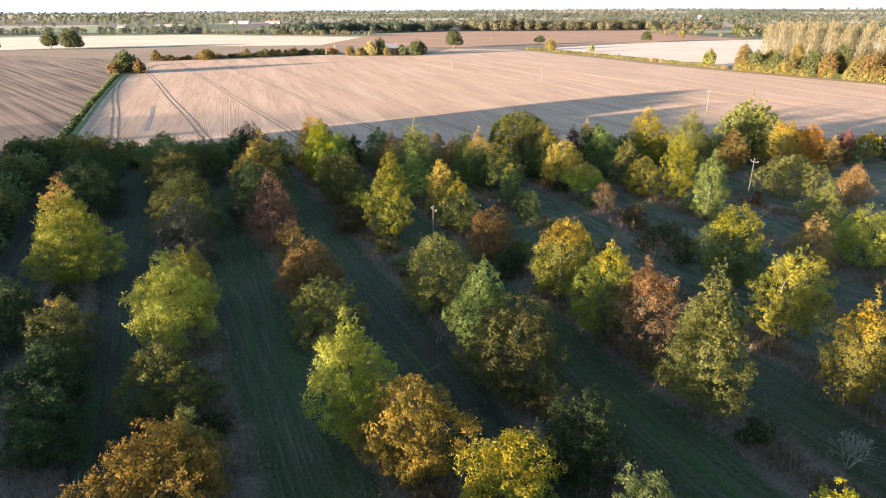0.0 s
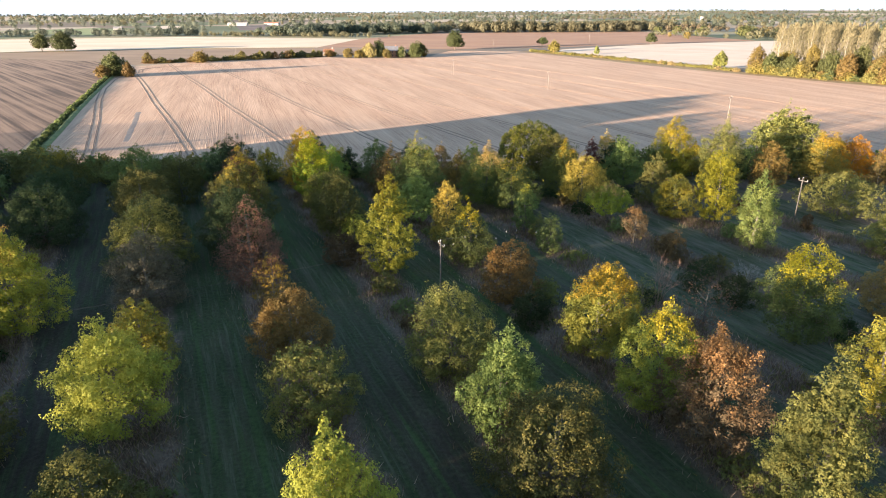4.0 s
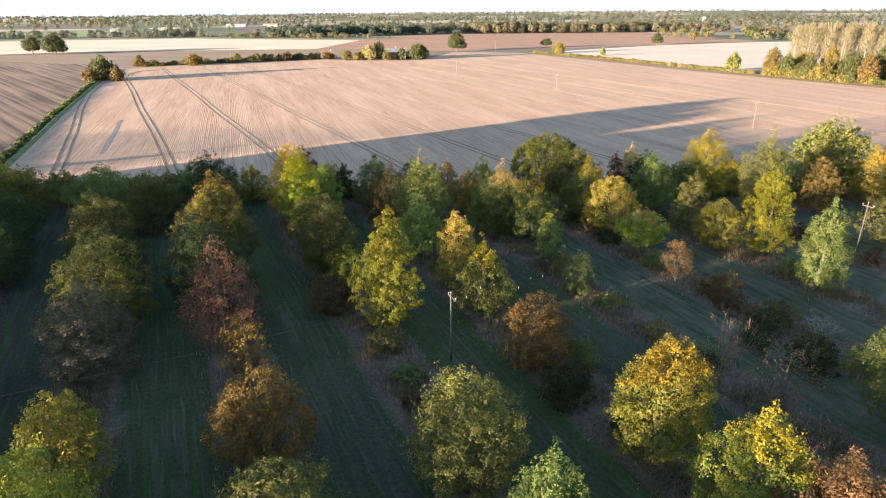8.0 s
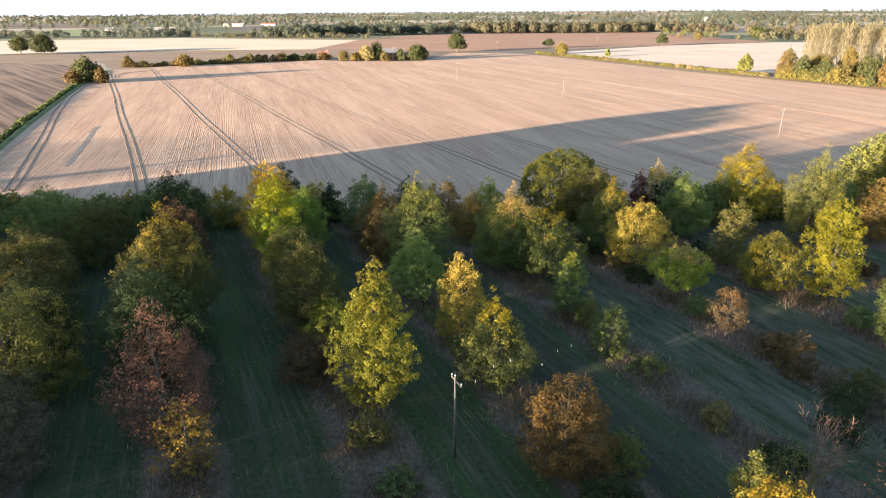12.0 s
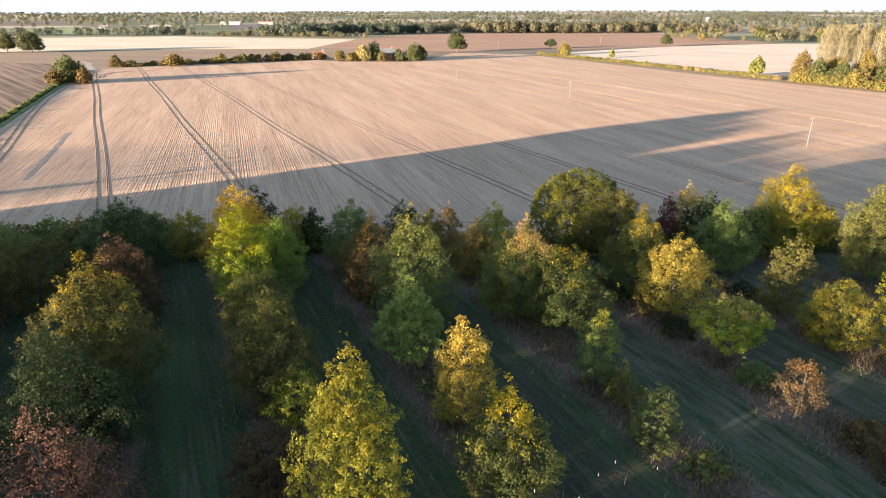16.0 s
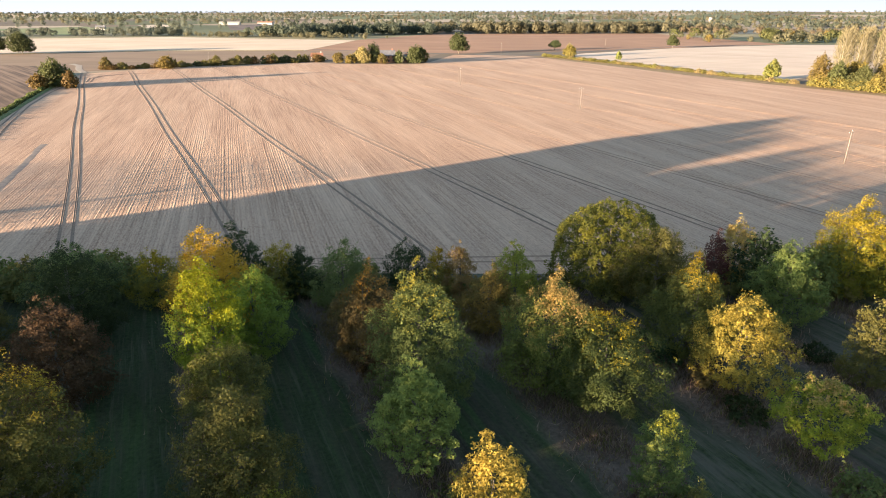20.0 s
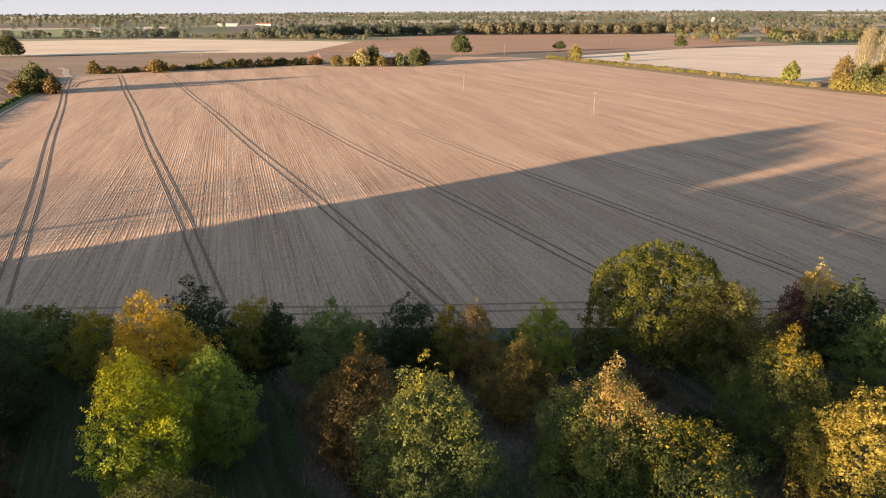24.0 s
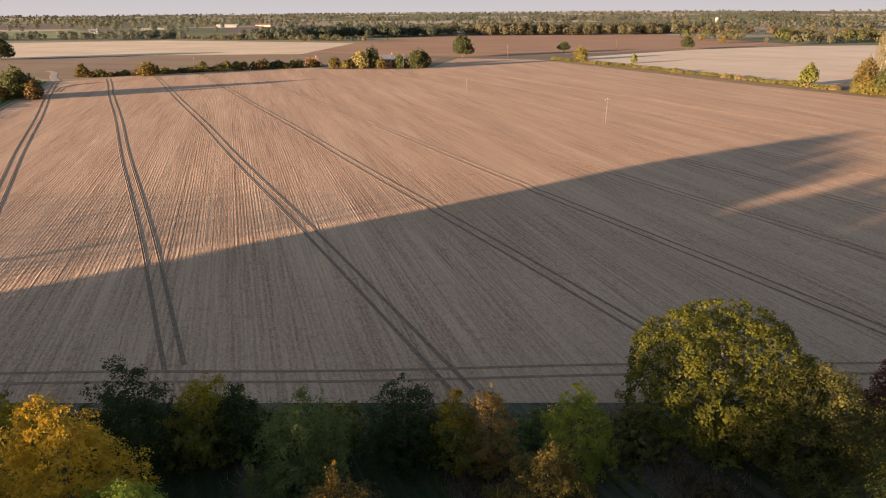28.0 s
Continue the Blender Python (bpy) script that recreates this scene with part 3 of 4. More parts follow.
sheet("pale_field", [(-387, 561), (-247, 621), (-124, 633), (-104, 819), (-346, 888), (-600, 790), (-1000, 661)], 0.016,
      soil_material("pale_stubble", (0.42, 0.32, 0.23), (0.55, 0.44, 0.33), 70, 0.15), "pale stubble field")
sheet("red_field", [(-123, 633), (-60, 623), (8, 602), (122, 643), (363, 760), (320, 1064), (-22, 1014), (-103, 819)], 0.018,
      soil_material("red_soil", (0.20, 0.105, 0.064), (0.29, 0.163, 0.100), 75, 0.1), "reddish brown bare field")
sheet("pale_field", [(112, 606), (222, 690), (363, 752), (480, 760), (480, 560), (300, 470), (228, 440), (176, 405), (152, 432), (126, 492), (84, 574)], 0.02,
      soil_material("cut_stubble", (0.40, 0.31, 0.24), (0.52, 0.42, 0.33), 60, 0.15), "pale stubble field beyond a hedge")
ASPHALT = plain_material("lane_asphalt", (0.075, 0.07, 0.068), (0.12, 0.115, 0.11), 0.6, 0.85)


def ribbon(name, line, halves, heights, mat, words="", kind="structure"):
    """A strip with a cross-section, laid along a line: halves are the offsets across it, heights their levels."""
    pts = [Vector((*p, 0)) for p in line]
    bm = bmesh.new()
    rows = []
    for i, p in enumerate(pts):
        d = (pts[min(i + 1, len(pts) - 1)] - pts[max(i - 1, 0)]).normalized()
        s = Vector((d.y, -d.x, 0))
        rows.append([bm.verts.new(p + s * o + Vector((0, 0, z))) for o, z in zip(halves, heights)])
    for a, b in zip(rows, rows[1:]):
        for k in range(len(halves) - 1):
            bm.faces.new((a[k], a[k + 1], b[k + 1], b[k]))
    bmesh.ops.recalc_face_normals(bm, faces=bm.faces[:])
    if sum(f.normal.z for f in bm.faces) < 0:
        bmesh.ops.reverse_faces(bm, faces=bm.faces[:])
    return tagged(part(name, bm, mat), words, kind=kind)


ribbon("road", [(-120, 650), (-55, 618), (8, 596), (64, 588), (112, 624), (222, 712), (363, 756), (700, 860)], (-2.4, -2.2, 2.2, 2.4), (0.0, 0.06, 0.06, 0.0), ASPHALT, "narrow grey country lane")

ribbon("farm_track", [(-206, 432), (-215, 444), (-222, 455), (-234, 477), (-246, 490)], (-1.9, -1.6, 1.6, 1.9), (0.0, 0.05, 0.05, 0.0),
       plain_material("pale_gravel", (0.22, 0.185, 0.15), (0.30, 0.26, 0.215), 0.5, 0.9), "pale gravel farm track past a hedge")
ribbon("grass_margin", [(-1000, 660), (-387, 560.5), (-247, 620.5), (-124, 632.5)], (-1.6, -1.3, 1.3, 1.6), (0.0, 0.3, 0.3, 0.0),
       plain_material("rank_grass", (0.06, 0.055, 0.025), (0.13, 0.105, 0.05), 0.25, 0.9), "dark strip of rank grass between two fields")
ribbon("grass_margin", [(72, 574), (100, 518), (152, 412), (193, 347), (221, 306), (305, 202)], (-5.5, -5.0, 7.0, 9.0), (0.0, 0.022, 0.03, 0.0),
       plain_material("dry_grass", (0.13, 0.088, 0.045), (0.25, 0.18, 0.09), 0.25, 0.9), "strip of dry grass beside a field hedge")

# tramlines: pairs of wheel ruts that lead across the stubble, 24 m apart
RUT = plain_material("rut_soil", (0.125, 0.086, 0.062), (0.235, 0.162, 0.118), 1.5, 0.95)
FAINT = plain_material("rut_straw", (0.175, 0.112, 0.076), (0.29, 0.19, 0.13), 1.5, 0.95)
WAY = Vector((-math.sin(radians(28.3)), math.cos(radians(28.3)), 0))
SIDE = Vector((WAY.y, -WAY.x, 0))


def inside(p, outline):
    hit = False
    for (x0, y0), (x1, y1) in zip(outline, outline[1:] + outline[:1]):
        if (y0 > p[1]) != (y1 > p[1]) and p[0] < x0 + (p[1] - y0) * (x1 - x0) / (y1 - y0):
            hit = not hit
    return hit


def rut(line, words="wheel rut pressed into the stubble", mat=RUT, wide=1.0, lip=0.05):
    for a in (-0.95, 0.95):
        pts = [Vector((*p, 0)) for p in line]
        out = []
        for i, p in enumerate(pts):
            d = (pts[min(i + 1, len(pts) - 1)] - pts[max(i - 1, 0)]).normalized()
            out.append((p.x + d.y * a, p.y - d.x * a))
        tagged(ribbon("wheel_rut", out, [wide * o for o in (-0.30, -0.18, -0.08, 0.08, 0.18, 0.30)], [0.024 + lip * o for o in (0, 1, 0.35, 0.35, 1, 0)], mat, words), group="tramline ruts")


HEAD = Vector((-9.5, 166.5, 0))
for k in range(-2, 8):
    start = HEAD + SIDE * 24.0 * k
    line = []
    for s in np.arange(-260, 520, 6.0):
        p = start + WAY * float(s)
        w = 0.22 * math.sin(s * 0.05 + k)
        p = p + SIDE * w
        if inside((p.x, p.y), FIELD) and p.y > 154.0:
            line.append((p.x, p.y))
    if len(line) > 4:
        rut(line, mat=RUT if k < 3 else FAINT, wide=0.85 if k < 2 else 0.75, lip=0.05 if k < 3 else 0.035)
rut([(x, 157.6 + 0.025 * x + 0.25 * math.sin(x * 0.11)) for x in np.arange(-98, 250, 6.0)], mat=FAINT, wide=0.75, lip=0.02)
rut([(-90, 164), (-94, 173), (-117, 220), (-140, 265), (-160, 308), (-175, 347), (-184, 378)])
# a narrow strip darker than the stubble round it
DARK_STREAK = plain_material("streak_soil", (0.11, 0.092, 0.080), (0.24, 0.185, 0.145), 0.9, 0.6)
ribbon("dark_streak", [(-90, 185), (-94, 195), (-98, 205), (-103, 218), (-108, 230), (-111, 238)], (-0.9, -0.45, 0.45, 0.9), (0.018, 0.034, 0.034, 0.018), DARK_STREAK, "narrow dark streak on the stubble")
# a turn at the far end, and the ditch with its grassy banks
rut([(-179, 386), (-186, 402), (-187, 414), (-180, 425), (-168, 430), (-158, 424)])
BANK = plain_material("bank_grass", (0.05, 0.072, 0.025), (0.15, 0.165, 0.06), 0.35, 0.9)
rng0 = np.random.default_rng(3)
DITCH = [(-96, 143), (-102, 158), (-117.5, 196), (-138.5, 246), (-157, 292), (-174.5, 336), (-188, 370), (-197, 398), (-212, 428)]
ribbon("ditch_bank", DITCH, (-2.6, -2.0, -1.4, -0.5, 0.4, 1.2, 1.9, 2.5), (0.0, 0.3, 0.45, 0.05, 0.05, 0.4, 0.25, 0.0), BANK, "grassy ditch banks between two fields")
REEDS = []
for (x0, y0), (x1, y1) in zip(DITCH[1:], DITCH[2:]):
    for f in np.arange(0, 1, 0.06):
        REEDS.append((x0 + (x1 - x0) * f - 0.9 + rng0.normal(0, 0.35), y0 + (y1 - y0) * f, rng0.uniform(0.9, 1.7), rng0.uniform(2.0, 3.0), ("darkgreen", "green")[int(rng0.integers(4) == 0)]))
grove("ditch_reeds", REEDS, "dark rough growth along a field ditch", "undergrowth", leaf=0.35, core=3)

# drilled rows of stubble as low ridges, at a slight angle to the tramlines
DRILL = Vector((-math.sin(radians(18.3)), math.cos(radians(18.3)), 0))
BESIDE_DRILL = Vector((DRILL.y, -DRILL.x, 0))


def stubble_rows():
    rg = np.random.default_rng(31)
    steps = np.arange(-120.0, 520.0, 3.0)
    out = []
    us = np.arange(-200.0, 330.0, 0.27)
    us = np.sort(us + rg.uniform(-0.17, 0.17, len(us)))
    px = HEAD.x + BESIDE_DRILL.x * us[:, None] + DRILL.x * steps[None]
    py = HEAD.y + BESIDE_DRILL.y * us[:, None] + DRILL.y * steps[None]
    high = rg.uniform(0.3, 1.5, (len(us), len(steps))) * rg.uniform(0.005, 0.024, (len(us), 1)) * (np.arange(len(us)) % 2)[:, None]
    high *= np.interp(py, [190, 300], [1.0, 0.25])
    # flattened where the tramlines cross
    across_lines = (px - HEAD.x) * SIDE.x + (py - HEAD.y) * SIDE.y
    near = np.abs((across_lines + 12) % 24 - 12)
    high = np.where(np.abs(near - 0.95) < 0.55, 0.0, high) + 0.015
    hit = np.zeros(px.shape, bool)
    for (x0, y0), (x1, y1) in zip(FIELD, FIELD[1:] + FIELD[:1]):
        if y0 != y1:
            hit ^= ((y0 > py) != (y1 > py)) & (px < x0 + (py - y0) * (x1 - x0) / (y1 - y0))
    hit &= py > 160.5
    for k in range(len(us) - 1):
        ok = np.flatnonzero(hit[k] & hit[k + 1])
        if len(ok) < 4:
            continue
        fine = ok[py[k, ok] < 290]
        cuts = np.unique(np.r_[fine, ok[len(fine)::9], ok[-1]])
        a = np.stack([px[k, cuts], py[k, cuts], high[k, cuts]], 1)
        b = np.stack([px[k + 1, cuts], py[k + 1, cuts], high[k + 1, cuts]], 1)
        out.append(np.stack([a[:-1], b[:-1], b[1:]], 1))
        out.append(np.stack([a[:-1], b[1:], a[1:]], 1))
    ob = mesh_part("stubble_rows", tris("stubble_rows", np.concatenate(out)), bpy.data.materials["stubble"])
    tagged(ob, "low drilled rows of cut straw", "stubble", kind="stuff")


stubble_rows()

# ---- the plantation, row by row ----
tree(24.2, 28.8, 8.5, 5.4, "yellow")
tree(12.9, 30.5, 8.5, 4.8, "green")
tree(-20.8, 33.8, 8.5, 9.6, "goldbrown")
tree(4.5, 34.4, 8.2, 7.6, "yellow_top")
tree(-19.0, 36.9, 8.5, 3.3, "olive")
tree(10.4, 38.8, 8.5, 7.0, "darkgreen")
bare_shrub(32.8, 39.5, 4.5, 8.2, "grey", "leafless pale grey bush in rough grass")
tree(-2.2, 40.2, 8.2, 8.6, "goldbrown")
tree(-7.9, 44.0, 12.6, 7.0, "yg", "oval")
tree(-24.8, 46.1, 8.4, 7.6, "mossy")
tree(23.3, 46.5, 15.4, 8.0, "yolive", shape="cone", low=0.16, lump=0.85)
tree(7.0, 50.5, 10.4, 10.2, "mossy")
tree(-39.1, 54.8, 8.5, 6.4, "darkolive")
tree(-35.6, 47.2, 8.0, 6.8, "darkgreen")
tree(-32.6, 40.8, 7.5, 6.4, "darkgreen")
tree(21.3, 57.4, 10.8, 9.2, "pinktip", "oval", low=0.14)
tree(3.9, 58.7, 10.9, 8.2, "olivegreen", "cone")
tree(-46.4, 58.9, 8.5, 6.6, "darkgreen")
tree(-28.8, 58.0, 11.8, 9.4, "yg", "oval", low=0.2)
shrub(-13.0, 61.0, 7.6, 8.5, "yolive")
tree(38.3, 61.0, 11.1, 7.6, "goldgreen", low=0.14)
tree(38.4, 48.9, 11.5, 6.0, "olivegold", "oval")
tree(18.3, 61.7, 11.5, 8.4, "greengold", "oval", low=0.14, uneven=0.6)
tree(-30.6, 67.2, 9.3, 6.4, "goldgreen", uneven=0.6)
tree(-0.4, 68.2, 10.1, 9.2, "yolive", uneven=0.6)
tree(14.9, 70.4, 11.6, 8.5, "greengold", low=0.16, uneven=0.6)
tree(-17.1, 70.9, 8.4, 8.6, "rust_olive", low=0.1, uneven=0.6)
tree(38.1, 74.8, 11.9, 9.1, "patchgold")
tree(17.3, 76.5, 8.5, 2.7, "olive")
tree(29.0, 77.6, 6.2, 6.6, "redbrown", "vase", dense=0.10, core=0, spike=1.4, lump=0.6, words="nearly leafless small tree with reddish brown leaves")
tree(22.3, 80.0, 6.0, 4.2, "olive", dense=0.16, core=0, lump=0.6)
tree(51.9, 80.0, 8.6, 6.2, "brown")
bare_shrub(24.6, 80.8, 8.4, 6.0, "pink", "tall leafless tree with fine reddish twigs")
tree(-37.6, 83.4, 10.0, 9.4, "greybrown", dense=0.8, core=4)
shrub(35.2, 83.5, 4.3, 4.9, "darkgreen")
shrub(34.6, 92.4, 2.6, 4.6, "darkgreen", dense=0.5)
shrub(37.8, 94.6, 2.4, 4.2, "mossy", dense=0.5)
shrub(31.9, 88.8, 2.2, 4.4, "darkgreen", dense=0.5)
tree(62.1, 83.7, 8.5, 10.9, "yg")
shrub(-22.5, 84.3, 6.8, 4.6, "goldbrown", dense=0.28, core=1, spike=1.3, lump=0.7)
tree(7.1, 84.5, 8.3, 7.6, "rust_olive", shape="dome", uneven=0.6)
tree(-49.8, 76.5, 14.8, 11.4, "yg_tip", shape="cone")
bare_shrub(38.9, 89.2, 4.5, 6.1, "grey", "leafless pale grey bush in rough grass")
tree(-26.6, 90.0, 12.4, 10.0, "redbrown", "cone", dense=0.34, core=2)
tree(-8.6, 93.2, 14.9, 6.9, "birch", "oval", low=0.05, lump=0.7)
bare_shrub(50.5, 93.2, 4.5, 5.4, "grey", "leafless pale grey bush in rough grass")
tree(-42.4, 94.2, 10.3, 11.5, "mossy")
tree(2.4, 96.0, 9.6, 7.4, "patchgold")
shrub(32.6, 97.8, 4.8, 3.7, "darkbrown")
tree(-31.4, 100.0, 11.4, 10.6, "darkgreen")
tree(65.5, 100.5, 7.1, 6.7, "olive")
tree(-44.5, 101.4, 9.6, 9.4, "darkgreen")
shrub(14.9, 101.4, 6.2, 4.3, "green")
tree(46.3, 102.4, 12.5, 6.5, "olivegreen", "oval")
tree(12.2, 110.0, 8.4, 4.2, "fern", "column", low=0.1)
shrub(-15.6, 97.3, 5.0, 6.5, "darkbrown")
shrub(9.0, 78.4, 4.4, 5.6, "darkgreen")
shrub(11.7, 84.4, 3.4, 4.0, "yolive")
tree(-0.5, 104.1, 10.3, 5.7, "ambergreen", "column")
tree(-63.2, 105.0, 10.8, 12.0, "darkgreen")
shrub(-15.2, 105.1, 5.3, 5.8, "yg")
shrub(29.0, 105.2, 6.4, 4.6, "pinktip", low=0.28, dense=0.5, core=2)
tree(-32.9, 106.7, 14.6, 10.2, "duskgold", "oval")
shrub(14.3, 107.8, 4.2, 3.5, "olive", shape="cone")
tree(-17.5, 108.0, 11.4, 8.2, "mossy")
tree(75.8, 109.2, 8.5, 6.2, "brown")
tree(-50.2, 110.5, 11.4, 9.6, "mossy")
tree(-5.7, 114.6, 9.8, 7.8, "freshgreen", shape="cone", lump=0.7, low=0.16)
tree(45.7, 115.0, 12.9, 6.6, "lime", "column")
tree(27.5, 116.0, 7.2, 7.4, "blush", low=0.28)
tree(39.6, 117.8, 8.3, 7.3, "goldgreen", uneven=0.6)
tree(-22.0, 118.0, 9.2, 8.0, "mossy")
tree(69.8, 118.9, 8.0, 14.5, "olive")
tree(-56.4, 121.0, 8.3, 9.6, "mossy")
tree(-37.9, 121.7, 11.7, 8.2, "darkbrown")
tree(-5.8, 122.9, 13.4, 9.9, "fern")
tree(-25.2, 124.8, 13.7, 7.2, "bright_lime", low=0.16)
tree(24.8, 125.0, 10.0, 9.8, "ambergreen", low=0.16, dense=0.7)
tree(37.8, 125.4, 10.0, 5.5, "olive")
tree(7.1, 125.9, 11.8, 10.4, "apricot", "oval")
tree(11.4, 122.5, 9.6, 11.2, "greenpatch")
tree(-51.0, 127.0, 9.8, 10.0, "mossy")
tree(-11.6, 131.0, 10.1, 9.2, "orangebrown", "oval")
tree(-60.3, 131.5, 10.4, 12.2, "olivegreen")
tree(-23.0, 131.0, 10.4, 7.2, "limegreen")
tree(22.6, 131.7, 11.0, 9.4, "greenyellow", "oval")
tree(-69.5, 117.5, 9.6, 11.0, "darkgreen")
tree(-76.0, 132.0, 10.2, 12.0, "duskgold")
tree(-42.5, 132.1, 12.3, 9.2, "darkgreen")
tree(-28.3, 134.6, 13.2, 9.4, "orangegold")
tree(64.5, 135.1, 10.5, 6.8, "rust_olive")
tree(54.4, 135.1, 14.2, 9.0, "yolive")
tree(88.3, 136.9, 8.4, 4.3, "orangebrown")
tree(1.8, 137.2, 7.8, 7.2, "rust_olive", "oval")
tree(36.3, 138.5, 10.3, 8.1, "olivegreen")
tree(-95.9, 138.9, 7.6, 15.5, "mossy")
tree(77.6, 139.1, 11.8, 8.9, "olivegold")
tree(-15.5, 140.0, 9.8, 7.4, "green")
tree(-47.0, 141.0, 9.0, 10.0, "green")
tree(85.5, 141.8, 10.1, 8.5, "orange")
tree(-28.3, 142.3, 10.6, 6.5, "darkgreen")
tree(22.6, 142.7, 10.9, 10.2, "mossy")
tree(-38.6, 142.8, 7.4, 6.8, "olivegold")
tree(5.3, 142.9, 8.7, 6.0, "yg", "oval")
tree(-1.4, 143.1, 8.3, 4.3, "brown")
tree(95.3, 143.8, 8.5, 5.2, "darkred")
tree(-4.2, 143.8, 7.3, 4.4, "olivegold")
tree(-8.1, 144.1, 8.2, 6.1, "darkgreen")
shrub(-21.3, 145.3, 7.0, 4.5, "darkgreen")
shrub(-24.4, 145.9, 7.0, 7.3, "olivegold")
tree(48.8, 146.3, 12.6, 10.0, "yellow_top")
tree(31.3, 147.0, 9.0, 4.1, "darkred", "oval")
tree(35.1, 148.9, 9.6, 4.6, "pinkyellow", "column", low=0.04)
tree(18.4, 149.1, 12.2, 15.9, "oak", "dome", dense=1.35, leaf=0.19, lump=0.72, spike=0.35, uneven=0.35)
tree(74.7, 150.0, 14.6, 14.0, "yolive", leaf=0.3, dense=1.4)

# the dark thicket at the plantation's left and its far hedge line
rng = np.random.default_rng(5)
THICKET = dict(words="dense dark thicket tree", group="thicket trees", dense=0.65, leaf=0.38)
for i in range(14):
    tree(-104 + i * 4.4 + rng.uniform(-1, 1), 144 + rng.uniform(-3, 3), rng.uniform(4.8, 7.2), rng.uniform(6, 8.5), ("green", "olive", "olivegreen", "darkolive")[i % 4], **THICKET)
for i in range(9):
    tree(-92 + i * 3.2 + rng.uniform(-1, 1), 134 - i * 7.5 + rng.uniform(-2, 2), rng.uniform(7, 9), rng.uniform(7.5, 9.5), ("darkgreen", "green", "darkolive")[i % 3], **THICKET)
for i in range(16):
    tree(36 + i * 6.2 + rng.uniform(-1.5, 1.5), 147 + rng.uniform(-3, 3), rng.uniform(6, 9), rng.uniform(7, 9), ("darkgreen", "olivegreen", "green", "olivegold")[i % 4], **THICKET)
for i in range(34):
    x = -78 + i * 4.3 + rng.uniform(-1, 1)
    shrub(x, 146.5 + rng.uniform(-1.2, 1.2), rng.uniform(2.0, 4.7), rng.uniform(4.5, 6.5), ("green", "green", "olivebrown", "darkgreen", "darkolive", "olive")[int(rng.integers(6))], leaf=0.34,
          words="dark hedge bush at the field's edge")

# the plantation goes on beside and behind, with bushes along its rows
ROW = Vector((-math.sin(radians(24.6)), math.cos(radians(24.6)), 0))
STEP = Vector((ROW.y, -ROW.x, 0))
KNOWN = [o.location.copy() for o in bpy.data.objects if o.parent is None and o.name.split(".")[0] in ("tree", "shrub", "bare_shrub")]
BESIDE = []
for k in range(-9, 8):
    for s in np.arange(-60, 175, 5.5):
        p = STEP * (-0.5 + 14.5 * k) + ROW * float(s + rng.uniform(-1.5, 1.5))
        seen = p.y > 24 and abs(p.x) < 10 + 0.74 * p.y
        if not -62 < p.y < 143 or p.x < -128 or p.x > 110:
            continue
        near = min(math.hypot(p.x - q.x, p.y - q.y) for q in KNOWN)
        if seen and near > 3.4 and rng.uniform() < 0.62:
            shrub(p.x + rng.normal(0, 0.6), p.y, rng.uniform(1.2, 3.2), rng.uniform(2.2, 4.2), ("darkgreen", "darkbrown", "olive", "olivebrown", "green")[int(rng.integers(5))], leaf=0.26)
        elif not seen and near > 5:
            BESIDE.append((p.x, p.y, rng.uniform(7.5, 10.5), rng.uniform(6, 8), ("green", "olive", "gold", "darkgreen")[int(rng.integers(4))]))
grove("plantation_trees", BESIDE, "more plantation trees in autumn colours", "trees", low=0.08, leaf=0.9, dense=0.3, stems=True, core=0)

# unseen tall poplars, added at the side to cast long shadows over the field
BELT = [(-141 - rng.uniform(0, 3), 119.5 - i * 3.4, 28.0 - 0.3 * i, 10.5, "olivegreen") for i in range(7)]
BELT += [(-142, 95.0 - i * 3.0, 22.5, 8.0, "olivegreen") for i in range(3)]
BELT += [(-142 - rng.uniform(0, 3), 86 - i * 3.4, 27.5 - 0.4 * i, 10.5, "olivegreen") for i in range(9)]
# an unseen half-bare belt, added to weaken the sun on the plantation
SUN_FILTER = [(-116 + 56 * u + rng.uniform(-2, 2), 70 - 130 * u, rng.uniform(31, 33), 10.5, "olivegreen") for u in np.linspace(-0.05, 1.1, 38)]
grove("poplar_belt", SUN_FILTER, "unseen half-bare trees added to weaken the sun", "trees", "column", low=0.03, leaf=0.6, dense=0.15, stems=True, core=0)
grove("poplar_belt", [(-141, 127, 28.6, 9.5, "olivegreen"), (-142.5, 123.5, 28.4, 9.5, "olivegreen")], "two unseen clear-stemmed poplars added for a shadow edge", "trees", "vase", low=0.42, leaf=0.8, dense=1.6, stems=True)
# unseen half-bare row, added to dim the near left of the field
grove("poplar_belt", [(-147 - 25 * u, 131 + 40 * u, 17.5 - 7 * u, 6.5, "olive") for u in np.linspace(0, 1, 15)], "row of half-bare trees beside a field", "trees", "column", low=0.03, leaf=0.3, dense=0.12, stems=True, core=0)
tree(-141, 143, 10, 4.5, "olive", "oval", leaf=0.4, words="small lone tree beyond the poplars", group="field trees")
grove("poplar_belt", BELT, "belt of tall poplars with olive leaves", "trees", "column", low=0.03, leaf=1.1, dense=1.7, stems=True)

# ---- hedges and trees round the field ----
def far_tree(x, y, h, w, style, shape="round", low=0.15, words="", leaf=0.8):
    return tree(x, y, h, w, style, shape, low=low, dense=1.0, leaf=leaf, words=words or f"field tree with {STYLES[style][4]}", group="field trees")


